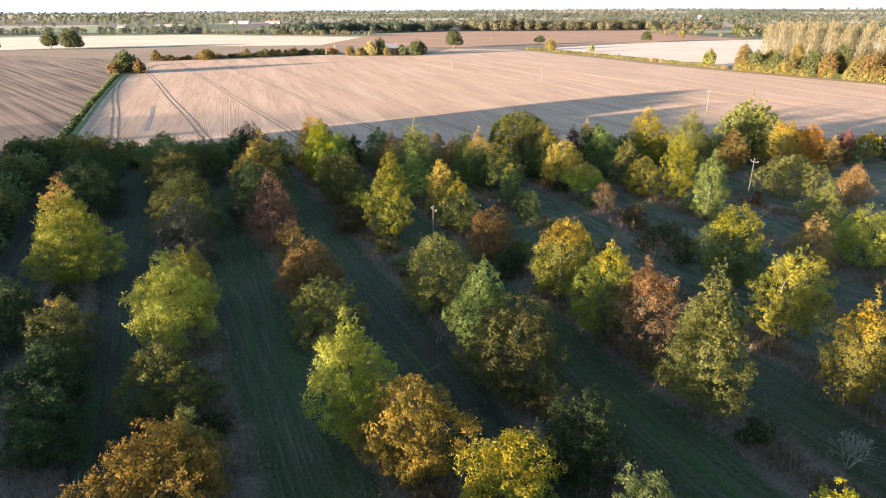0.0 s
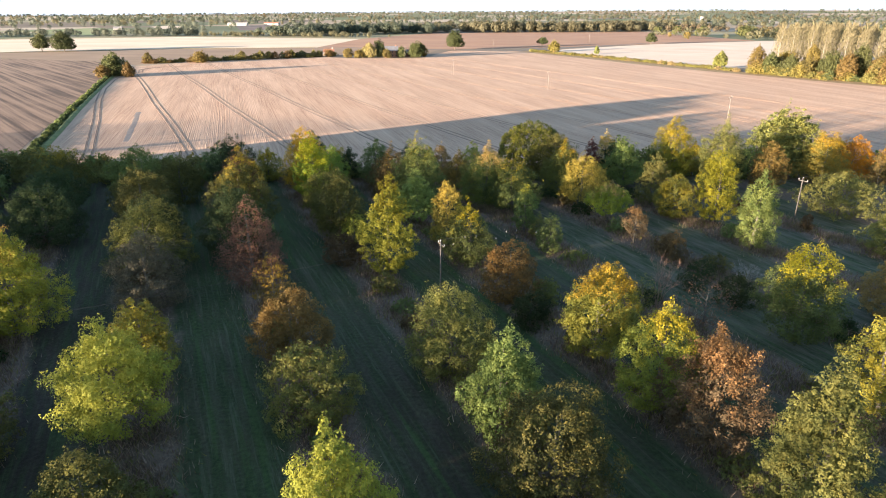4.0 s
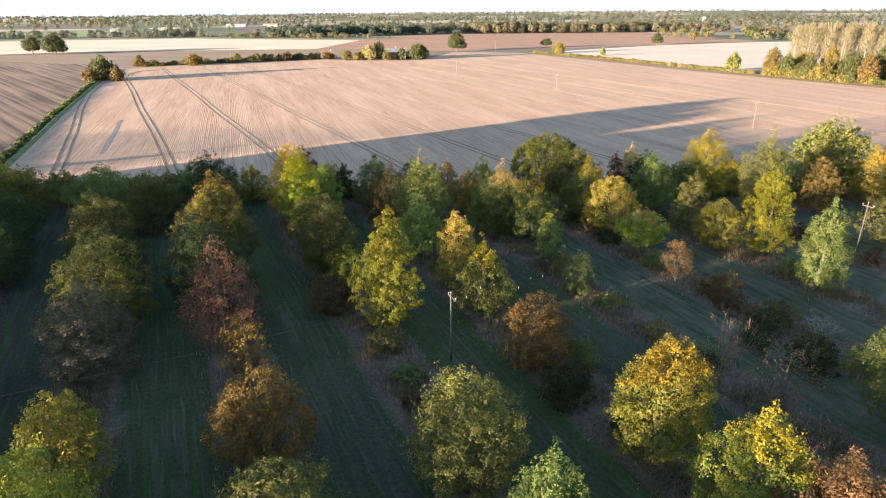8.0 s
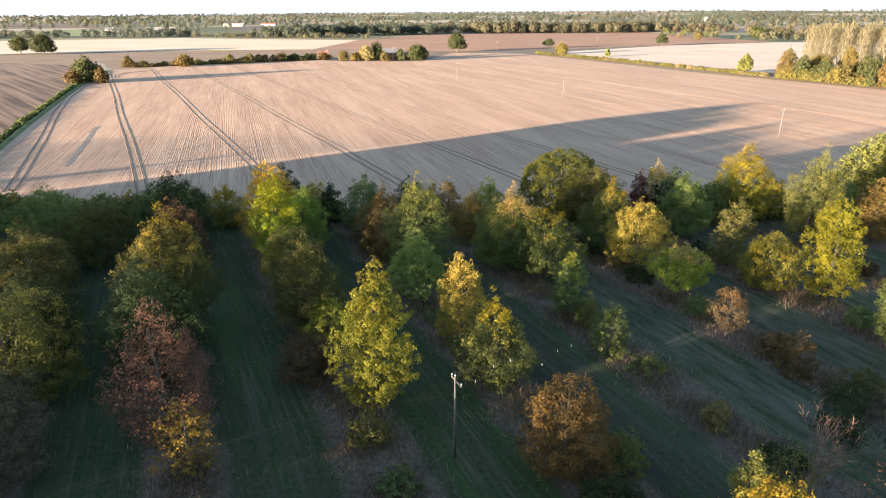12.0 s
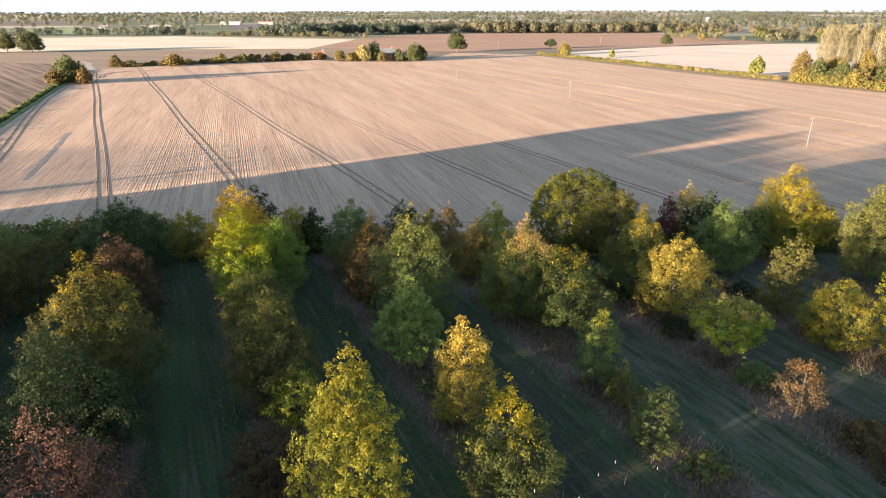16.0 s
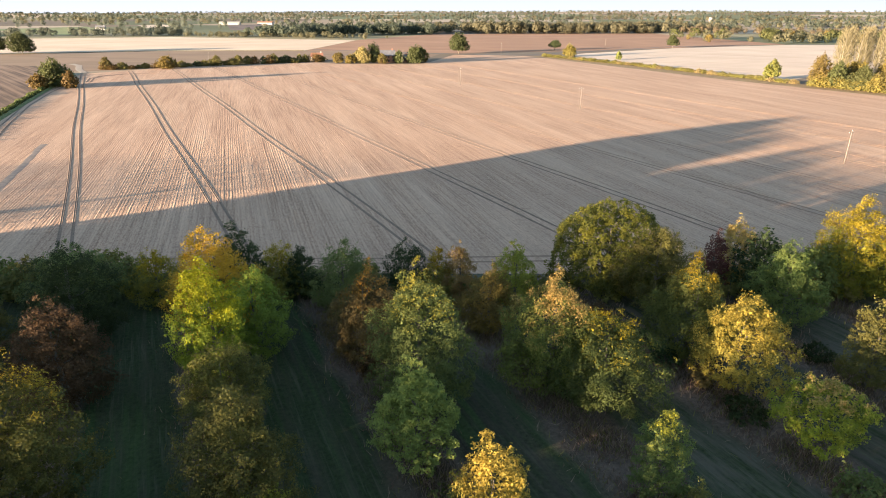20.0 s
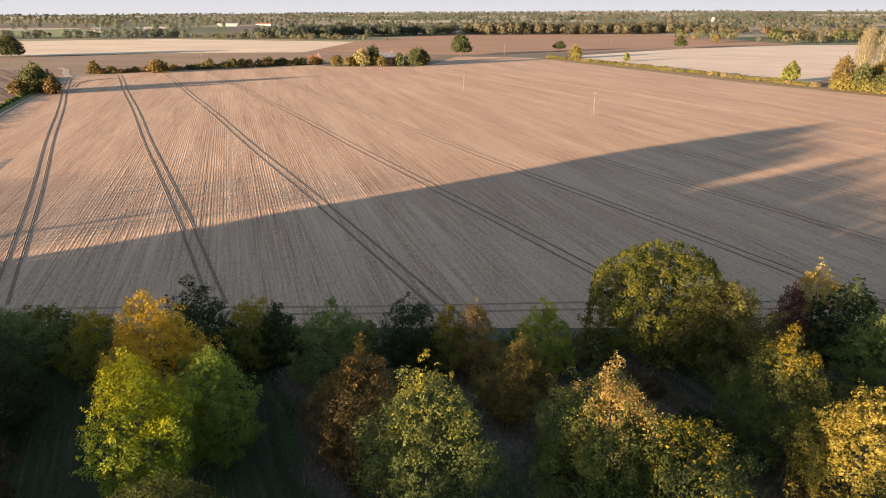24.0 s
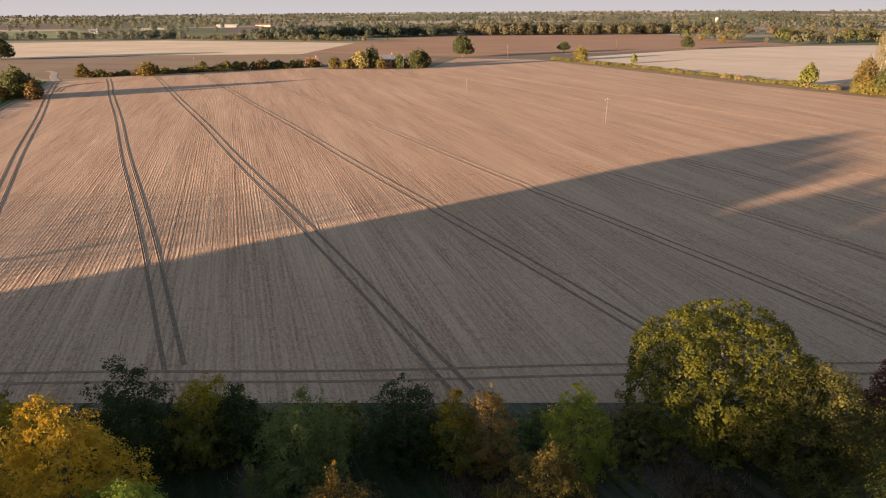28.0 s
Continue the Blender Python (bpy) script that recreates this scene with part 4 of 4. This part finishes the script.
far_tree(9.8, 600, 17, 16, "field_green", low=0.16, words="large lone dark oak at the field's edge")
far_tree(97, 650, 9, 11, "field_green", low=0.3)
far_tree(96, 573, 9.5, 11, "edge_gold", low=0.05)
far_tree(125, 540, 6.5, 4.5, "yolive", low=0.05)
far_tree(218, 692, 12, 11, "field_green", low=0.2)
far_tree(170, 407, 11, 9, "yolive", "oval")
far_tree(-184, 368, 12.5, 14, "edge_green", low=0.03)
far_tree(-174, 362, 8, 7, "edge_rust", low=0.03)
far_tree(-186, 358, 7, 8, "edge_rust", low=0.03)
far_tree(-334, 578, 17, 20, "field_green", low=0.12)
far_tree(-355, 580, 15, 15, "edge_green", low=0.2)
far_tree(-395, 560, 13, 13, "field_green")
far_tree(-170, 458, 8, 11, "edge_gold", low=0.04)
far_tree(-204, 452, 7.5, 7, "hedge", low=0.04)
# the far hedge
FAR_HEDGE = []
for i in range(30):
    f = i / 29
    FAR_HEDGE.append((-204 + 116 * f + rng.uniform(-2, 2), 450 + 67 * f + rng.uniform(-1.5, 1.5), rng.uniform(2.2, 4.2) + (4 * rng.uniform(0.2, 1) if f > 0.45 else 0), rng.uniform(5, 9),
                      ("hedge", "edge_rust", "edge_gold", "hedge", "field_green")[int(rng.integers(5))]))
grove("hedge", FAR_HEDGE, "uneven field hedge with yellowing leaves", leaf=0.6)
# the clump round the farmhouse
for x, y, h, w, st in ((-74, 505, 7, 8, "edge_rust"), (-66, 503, 6, 8, "edge_gold"), (-57, 505, 11, 11, "pale"), (-50, 509, 13, 10, "field_green"), (-44, 501, 7, 7, "hedge"),
                       (-33, 504, 9, 7, "edge_green"), (-22, 505, 12, 13, "edge_green"), (-18, 511, 10, 9, "edge_gold"), (-62, 512, 8, 8, "hedge")):
    far_tree(x, y, h, w, st, low=0.05)
# the low hedge along the lane side
grove("hedge", [(76 + 96 * f + rng.uniform(-0.8, 0.8), 572 - 184 * f + 6 * math.sin(f * 3.1), rng.uniform(1.7, 2.7), rng.uniform(4.5, 6.5), ("hedge", "pale", "hedge", "olive")[int(rng.integers(4))])
                for f in np.linspace(0, 1, 52)], "low clipped hedge with yellowing leaves", leaf=0.5)
# the wood's edge at the right, and poplars behind it
for i in range(44):
    f = 0.06 + 0.94 * i / 43
    far_tree(171 + 133 * f + (i % 2) * 7 + rng.uniform(-3, 3), 392 - 192 * f + (i % 2) * 8 + rng.uniform(-4, 5), rng.uniform(7, 15) + 8 * min(1, f * 1.8), rng.uniform(7.5, 13.5),
             ("edge_rust", "edge_green", "edge_gold", "edge_rust", "edge_green", "hedge", "edge_gold", "edge_green", "edge_gold")[int(rng.integers(9))], low=0.02, leaf=0.46, words="dense edge-of-wood tree in autumn colours")
grove("undergrowth", [(168 + 134 * f + rng.uniform(-2, 2), 388 - 190 * f + rng.uniform(-2, 3), rng.uniform(3.5, 7.5), rng.uniform(6, 9), ("edge_gold", "edge_rust", "hedge", "edge_green")[int(rng.integers(4))])
                      for f in np.linspace(0.05, 1, 60)], "rusty bushes along the edge of a wood", "bushes", leaf=0.55)


def feather_wood(name, rows, words):
    """Half-bare poplars: upright slivers of twig and leaf round thin stems."""
    rg = np.random.default_rng(91)
    got, bars = [], []
    for x, y, h, w in rows:
        k = 560
        f = rg.uniform(0.12, 1, k) ** 0.8
        a, r = rg.uniform(0, 6.28, k), np.sqrt(rg.uniform(0, 1, k)) * w * 0.5 * np.interp(f, [0.1, 0.35, 0.8, 1], [0.35, 1, 0.8, 0.2])
        c = np.stack([x + np.cos(a) * r, y + np.sin(a) * r, f * h], 1)
        up = np.stack([np.cos(a) * 0.5, np.sin(a) * 0.5, np.ones(k)], 1) * rg.uniform(0.7, 2.0, (k, 1))
        b = rg.uniform(0, 6.28, k)
        side = np.stack([np.cos(b), np.sin(b), np.zeros(k)], 1) * rg.uniform(0.07, 0.19, (k, 1))
        got.append(np.stack([c - side, c + side, c + up], 1))
        bars.append(tube([(x, y, -0.1), (x, y, h * 0.5), (x + 0.3, y, h * 0.95)], [0.2, 0.13, 0.03], 5))
    ob = mesh_part(name, tris(name, np.concatenate(got)), leaves_of("poplar"))
    tagged(ob, words, "woodland", kind="stuff")
    mesh_part("trunk", joined(bars), plain_material("pale_bark", (0.15, 0.14, 0.11), (0.23, 0.21, 0.175)), ob, "slender pale trunks")


feather_wood("poplar_wood", [(204 + 5.4 * i + 5.4 * j + rng.uniform(-1.5, 1.5), 408 - 7.6 * i + 7.2 * j + rng.uniform(-1.5, 1.5), rng.uniform(22, 27), rng.uniform(6, 8.5)) for i in range(26) for j in range(9)],
             "dense plantation of pale thin-leaved poplars")

# ---- distant woods ----
def woodland(name, count, place, tall, style, words):
    """Many far trees as one object."""
    rg = np.random.default_rng(count)
    out = []
    for _ in range(count):
        x, y = place(rg)
        h = tall * rg.uniform(0.6, 1.15)
        w = h * rg.uniform(0.8, 1.3)
        k = 130 if y < 1250 else 60 if y < 2200 else 20
        size = h * (0.14 if y < 1250 else 0.22 if y < 2200 else 0.38)
        d = unit(rg.normal(size=(k, 3)) + np.array([0, 0, 0.3]))
        p = np.array([x, y, h * 0.5 + land(x, y)]) + d * np.array([w * 0.45, w * 0.45, h * 0.46]) * rg.uniform(0.7, 1.05, (k, 1))
        out.append(leaf_tris(rg, p, unit(d + rg.normal(0, 0.25, (k, 3))), size * 1.2, size))
    ob = mesh_part(name, tris(name, np.concatenate(out)), leaves_of(style))
    return tagged(ob, words, "woodland", kind="stuff")


def along(x0, y0, x1, y1, deep):
    return lambda r: ((lambda s: (x0 + (x1 - x0) * s + r.normal(0, deep * 0.3), y0 + (y1 - y0) * s + r.uniform(0, deep)))(r.uniform()))


woodland("far_woodland", 260, along(-22, 1020, 420, 1080, 120), 15, "far_hazy_olive", "band of mixed autumn trees far off")
woodland("far_woodland", 110, along(60, 1020, 330, 1060, 40), 17, "far_hazy_olive", "band of pale poplars far off")
woodland("far_woodland", 150, along(-230, 880, -20, 1000, 60), 15, "far_hazy_dark", "dark green far trees")
woodland("far_woodland", 110, along(-760, 840, -340, 905, 50), 11, "far_hazy_green", "far hedge trees behind a pale field")
woodland("far_woodland", 80, along(-340, 900, -90, 840, 40), 7, "far_hazy_olive", "far hedge in autumn colours")
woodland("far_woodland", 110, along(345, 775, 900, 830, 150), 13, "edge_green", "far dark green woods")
woodland("far_woodland", 90, along(340, 770, 905, 835, 155), 12, "far_hazy_olive", "far olive woods in autumn")
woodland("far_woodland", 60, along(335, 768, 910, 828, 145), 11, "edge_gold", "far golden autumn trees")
woodland("far_woodland", 110, along(330, 1060, 800, 900, 60), 11, "far_hazy_rust", "far rusty autumn trees")


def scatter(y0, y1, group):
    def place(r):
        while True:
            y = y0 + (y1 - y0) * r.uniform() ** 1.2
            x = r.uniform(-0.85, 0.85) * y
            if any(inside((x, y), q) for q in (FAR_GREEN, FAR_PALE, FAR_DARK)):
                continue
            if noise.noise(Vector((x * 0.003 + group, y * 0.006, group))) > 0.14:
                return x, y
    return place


for g, st in enumerate(("far_hazy_dark", "far_hazy_green", "far_hazy_olive", "far_hazy_green")):
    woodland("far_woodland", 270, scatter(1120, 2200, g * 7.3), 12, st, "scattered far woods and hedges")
for g, st in enumerate(("far_hazy_dark", "far_hazy_green", "far_hazy_olive")):
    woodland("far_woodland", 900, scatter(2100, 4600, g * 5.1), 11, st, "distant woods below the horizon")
woodland("far_woodland", 700, along(-3900, 4640, 3900, 4640, 60), 9, "far_hazy_green", "last line of woods on the horizon")

# ---- poles and wires ----
POLE = plain_material("pole_wood", (0.085, 0.073, 0.062), (0.15, 0.132, 0.115), 3.0, 0.8)
WIRE = plain_material("wire_metal", (0.03, 0.03, 0.03), (0.055, 0.055, 0.055), 5.0, 0.8)
PORCELAIN = plain_material("insulator_white", (0.36, 0.35, 0.33), (0.46, 0.45, 0.42), 5.0, 0.35)


def utility_pole(x, y, h, turn, arm=1.7):
    base = new("utility_pole")
    base.matrix_world = pose(x, y, 0, 0, 0, turn)
    mesh_part("pole", joined([tube([(0, 0, -0.1), (0, 0, h * 0.5), (0, 0, h)], [0.12, 0.10, 0.08], 8)]), POLE, base)
    bm = bmesh.new()
    bmesh.ops.create_cube(bm, size=1, matrix=Matrix.Translation((0.13, 0, h - 0.45)) @ Matrix.Diagonal((0.11, arm, 0.13, 1)))
    bmesh.ops.bevel(bm, geom=bm.edges[:], offset=0.012, segments=1, affect="EDGES")
    part("crossarm", bm, POLE, base, "pale timber crossarm")
    for s in (-0.46, 0.0, 0.46):
        z = h - 0.39 if s else h
        o = 0.13 if s else 0.0
        mesh_part("insulator", joined([tube([(o, s * arm, z), (o, s * arm, z + 0.1), (o, s * arm, z + 0.12), (o, s * arm, z + 0.24)], [0.03, 0.03, 0.075, 0.05], 8)]), PORCELAIN, base, "white porcelain insulator")
    return tagged(base, "slim wooden utility pole with a crossarm", "utility pole", "power line poles")


def wires(a, b, turn, h, sag, arm=1.7):
    """Three conductors between two poles, as one thing each."""
    t = radians(turn)
    for s in (-0.46, 0.0, 0.46):
        z = h - 0.15 if s else h + 0.24
        off = Vector((-math.sin(t) * s * arm, math.cos(t) * s * arm, z))
        p, q = Vector((*a, 0)) + off, Vector((*b, 0)) + off
        pts = [p.lerp(q, k / 16) - Vector((0, 0, sag * 4 * (k / 16) * (1 - k / 16))) for k in range(17)]
        tagged(mesh_part("power_wire", joined([tube(pts, [0.008] * 17, 4)]), WIRE), "thin dark power wire slung between poles", "wire", "power wires")


def bird_marker(a, b, share, side, h, sag, turn=26, arm=1.7):
    t = radians(turn)
    z = (h - 0.15 if side else h + 0.24) - sag * 4 * share * (1 - share)
    p = Vector((*a, 0)).lerp(Vector((*b, 0)), share) + Vector((-math.sin(t) * side * arm, math.cos(t) * side * arm, z))
    ob = mesh_part("bird_marker", joined([tube([(0, 0, 0.02), (0, 0, -0.06), (0, 0, -0.2), (0, 0, -0.26)], [0.012, 0.028, 0.028, 0.01], 6)]), PORCELAIN)
    ob.location = p
    return tagged(ob, "small white bird marker hanging on a wire", "wire marker", "bird markers")


LINE_A = [(-63, 55.5), (-1.5, 85.6), (60, 115.7), (121, 146)]
for x, y in LINE_A[1:3]:
    utility_pole(x, y, 7.7, 26)
utility_pole(*LINE_A[0], 7.7, 26)
for a, b in zip(LINE_A, LINE_A[1:]):
    wires(a, b, 26, 7.7, 0.7)
for i in range(7):
    bird_marker(LINE_A[1], LINE_A[2], 0.02 + 0.03 * i, (-0.46, 0.0, 0.46)[i % 3], 7.7, 0.7)
LINE_B = [(140, 135), (93, 218.5), (47, 302), (5, 377), (-40, 455)]
for x, y in LINE_B[1:4]:
    utility_pole(x, y, 7.9, 119)
for x, y in ((-30, 499), (44, 594), (150, 680), (-150, 474)):
    utility_pole(x, y, 8.5, 30)

# ---- pale hazy sky low over the horizon ----
m, n, l, b = shader("horizon_sky")
em = n.new("ShaderNodeEmission")
tc = n.new("ShaderNodeTexCoord")
sp = n.new("ShaderNodeSeparateXYZ")
l.new(tc.outputs["Object"], sp.inputs[0])
l.new(mixed(n, l, ramp(n, l, sp.outputs["Z"], 0.0, 260.0), (0.76, 0.87, 1.0), (0.58, 0.77, 1.0)), em.inputs["Color"])
em.inputs["Strength"].default_value = 0.166
l.new(em.outputs[0], n["Material Output"].inputs["Surface"])
bm = bmesh.new()
arc = [(4780 * math.sin(a), 4780 * math.cos(a)) for a in np.linspace(-1.1, 1.1, 41)]
low = [bm.verts.new((x, y, -20)) for x, y in arc]
top = [bm.verts.new((x, y, 420)) for x, y in arc]
for k in range(40):
    bm.faces.new((low[k], low[k + 1], top[k + 1], top[k]))
tagged(part("backdrop", bm, m), "pale hazy sky over the far horizon", kind="structure")

# ---- rough dry grass along the tree rows ----
def rough_grass():
    rg = np.random.default_rng(77)
    k = 760000
    row = rg.integers(-6, 8, k)
    off = rg.normal(0, 1.5, k)
    along_row = rg.uniform(10, 175, k)
    clump = np.sin(along_row * 0.9 + row) + np.sin(along_row * 0.37 + off)
    keep = clump > rg.uniform(-2.2, 1.6, k)
    u = (-0.5 + 14.5 * row + off)[keep]
    v = along_row[keep]
    x = STEP.x * u + ROW.x * v
    y = STEP.y * u + ROW.y * v
    ok = (y < 151) & (y > 22) & (np.abs(x) < 12 + 0.76 * y)
    x, y = x[ok], y[ok]
    k = len(x)
    h = rg.uniform(0.25, 0.8, k)
    a = rg.uniform(0, 6.28, k)
    lean = rg.normal(0, 0.28, (k, 2))
    foot = np.stack([x, y, np.zeros(k)], 1)
    side = np.stack([np.cos(a), np.sin(a), np.zeros(k)], 1) * 0.042
    tip = foot + np.stack([lean[:, 0], lean[:, 1], h], 1)
    for part_no, (st, words) in enumerate((("dry", "dry straw-coloured grass along the tree rows"), ("weed", "dead brown weeds along the tree rows"), ("olive", "rough green grass along the tree rows"))):
        pick = (np.arange(k) % 5) // 2 == part_no
        ob = mesh_part("rough_grass", tris("rough_grass", np.stack([foot[pick] - side[pick], foot[pick] + side[pick], tip[pick]], 1)), leaves_of(st))
        tagged(ob, words, "grass", kind="stuff")


rough_grass()


# ---- farmhouse, barn and far buildings ----
BRICK = plain_material("red_brick", (0.24, 0.11, 0.075), (0.36, 0.19, 0.13), 1.2, 0.85)
SLATE = plain_material("grey_slate", (0.10, 0.10, 0.11), (0.18, 0.18, 0.19), 0.8, 0.6)
TILE = plain_material("red_tile", (0.16, 0.075, 0.052), (0.24, 0.115, 0.08), 0.8, 0.8)
RENDERED = plain_material("white_render", (0.23, 0.22, 0.205), (0.29, 0.28, 0.265), 0.5, 0.8)
GLASS = plain_material("dark_pane", (0.02, 0.025, 0.03), (0.04, 0.045, 0.05), 0.5, 0.1)


def box(sx, sy, z0, z1):
    bm = bmesh.new()
    bmesh.ops.create_cube(bm, size=1, matrix=Matrix.Translation((0, 0, (z0 + z1) / 2)) @ Matrix.Diagonal((sx, sy, z1 - z0, 1)))
    return bm


def house(x, y, turn, long, deep, eaves, ridge, wall, roof, words, rows=1, chimney=True):
    base = new("house")
    base.matrix_world = pose(x, y, 0, 0, 0, turn)
    bm = box(long, deep, -0.1, eaves)
    for s in (-1, 1):
        bm.faces.new([bm.verts.new(v) for v in ((s * long / 2, -deep / 2, eaves), (s * long / 2, deep / 2, eaves), (s * long / 2, 0, ridge - 0.1))])
    part("wall", bm, wall, base)
    bm = bmesh.new()
    o, hl = 0.35, long / 2 + 0.3
    drop = o * (ridge - eaves) / (deep / 2)
    ring = [(-deep / 2 - o, eaves - drop), (0, ridge), (deep / 2 + o, eaves - drop), (deep / 2 + o, eaves - drop + 0.18), (0, ridge + 0.18), (-deep / 2 - o, eaves - drop + 0.18)]
    ends = [[bm.verts.new((s * hl, a, z)) for a, z in ring] for s in (-1, 1)]
    for k in range(6):
        bm.faces.new((ends[0][k], ends[0][(k + 1) % 6], ends[1][(k + 1) % 6], ends[1][k]))
    for e in ends:
        bm.faces.new((e[0], e[1], e[4], e[5]))
        bm.faces.new((e[1], e[2], e[3], e[4]))
    bmesh.ops.recalc_face_normals(bm, faces=bm.faces[:])
    top = part("roof", bm, roof, base)
    if chimney:
        bm = box(0.7, 0.6, ridge - 0.8, ridge + 1.1)
        bmesh.ops.translate(bm, verts=bm.verts[:], vec=(long * 0.36, 0, 0))
        part("chimney", bm, wall, top)
    for r in range(rows):
        for k in range(3):
            for s in (-1, 1):
                bm = box(1.0, 0.08, 0.9 + 2.5 * r, 2.1 + 2.5 * r)
                bmesh.ops.translate(bm, verts=bm.verts[:], vec=(long * (k - 1) * 0.3, s * (deep / 2 + 0.03), 0))
                part("window", bm, GLASS, base)
    return tagged(base, words, "house", "farm buildings")


house(-41, 508, 20, 10, 6.5, 5.0, 8.0, BRICK, SLATE, "brick farmhouse with a grey slate roof", 2)
house(-31, 512, 20, 7, 5, 3.0, 5.0, BRICK, SLATE, "small brick outbuilding with a slate roof")
house(-92, 524, 15, 8, 5, 3.0, 5.2, RENDERED, TILE, "low cottage with a red tile roof")
house(-470, 1500, 5, 44, 14, 4, 6.5, RENDERED, RENDERED, "long pale farm barn far off", 1, False)
house(-400, 1530, -4, 34, 13, 4, 6.5, RENDERED, TILE, "far barn with a red roof", 1, False)
house(-560, 1130, 10, 14, 8, 4, 7, RENDERED, SLATE, "small white far cottage")
house(330, 1120, -10, 14, 8, 5, 8, RENDERED, TILE, "far white house with a red roof", 2)
house(352, 1126, 15, 12, 8, 5, 8, BRICK, TILE, "far brick house with a red roof", 2)
tower = mesh_part("water_tower", joined([tube([(0, 0, 0), (0, 0, 9), (0, 0, 9.5), (0, 0, 17), (0, 0, 18)], [5.0, 5.0, 5.2, 5.2, 4.6], 14)]), plain_material("tower_concrete", (0.17, 0.165, 0.155), (0.24, 0.235, 0.22), 0.4, 0.85))
tower.location = (740, 1880, -4.0)
tagged(tower, "pale round water tower above far trees", "water tower")
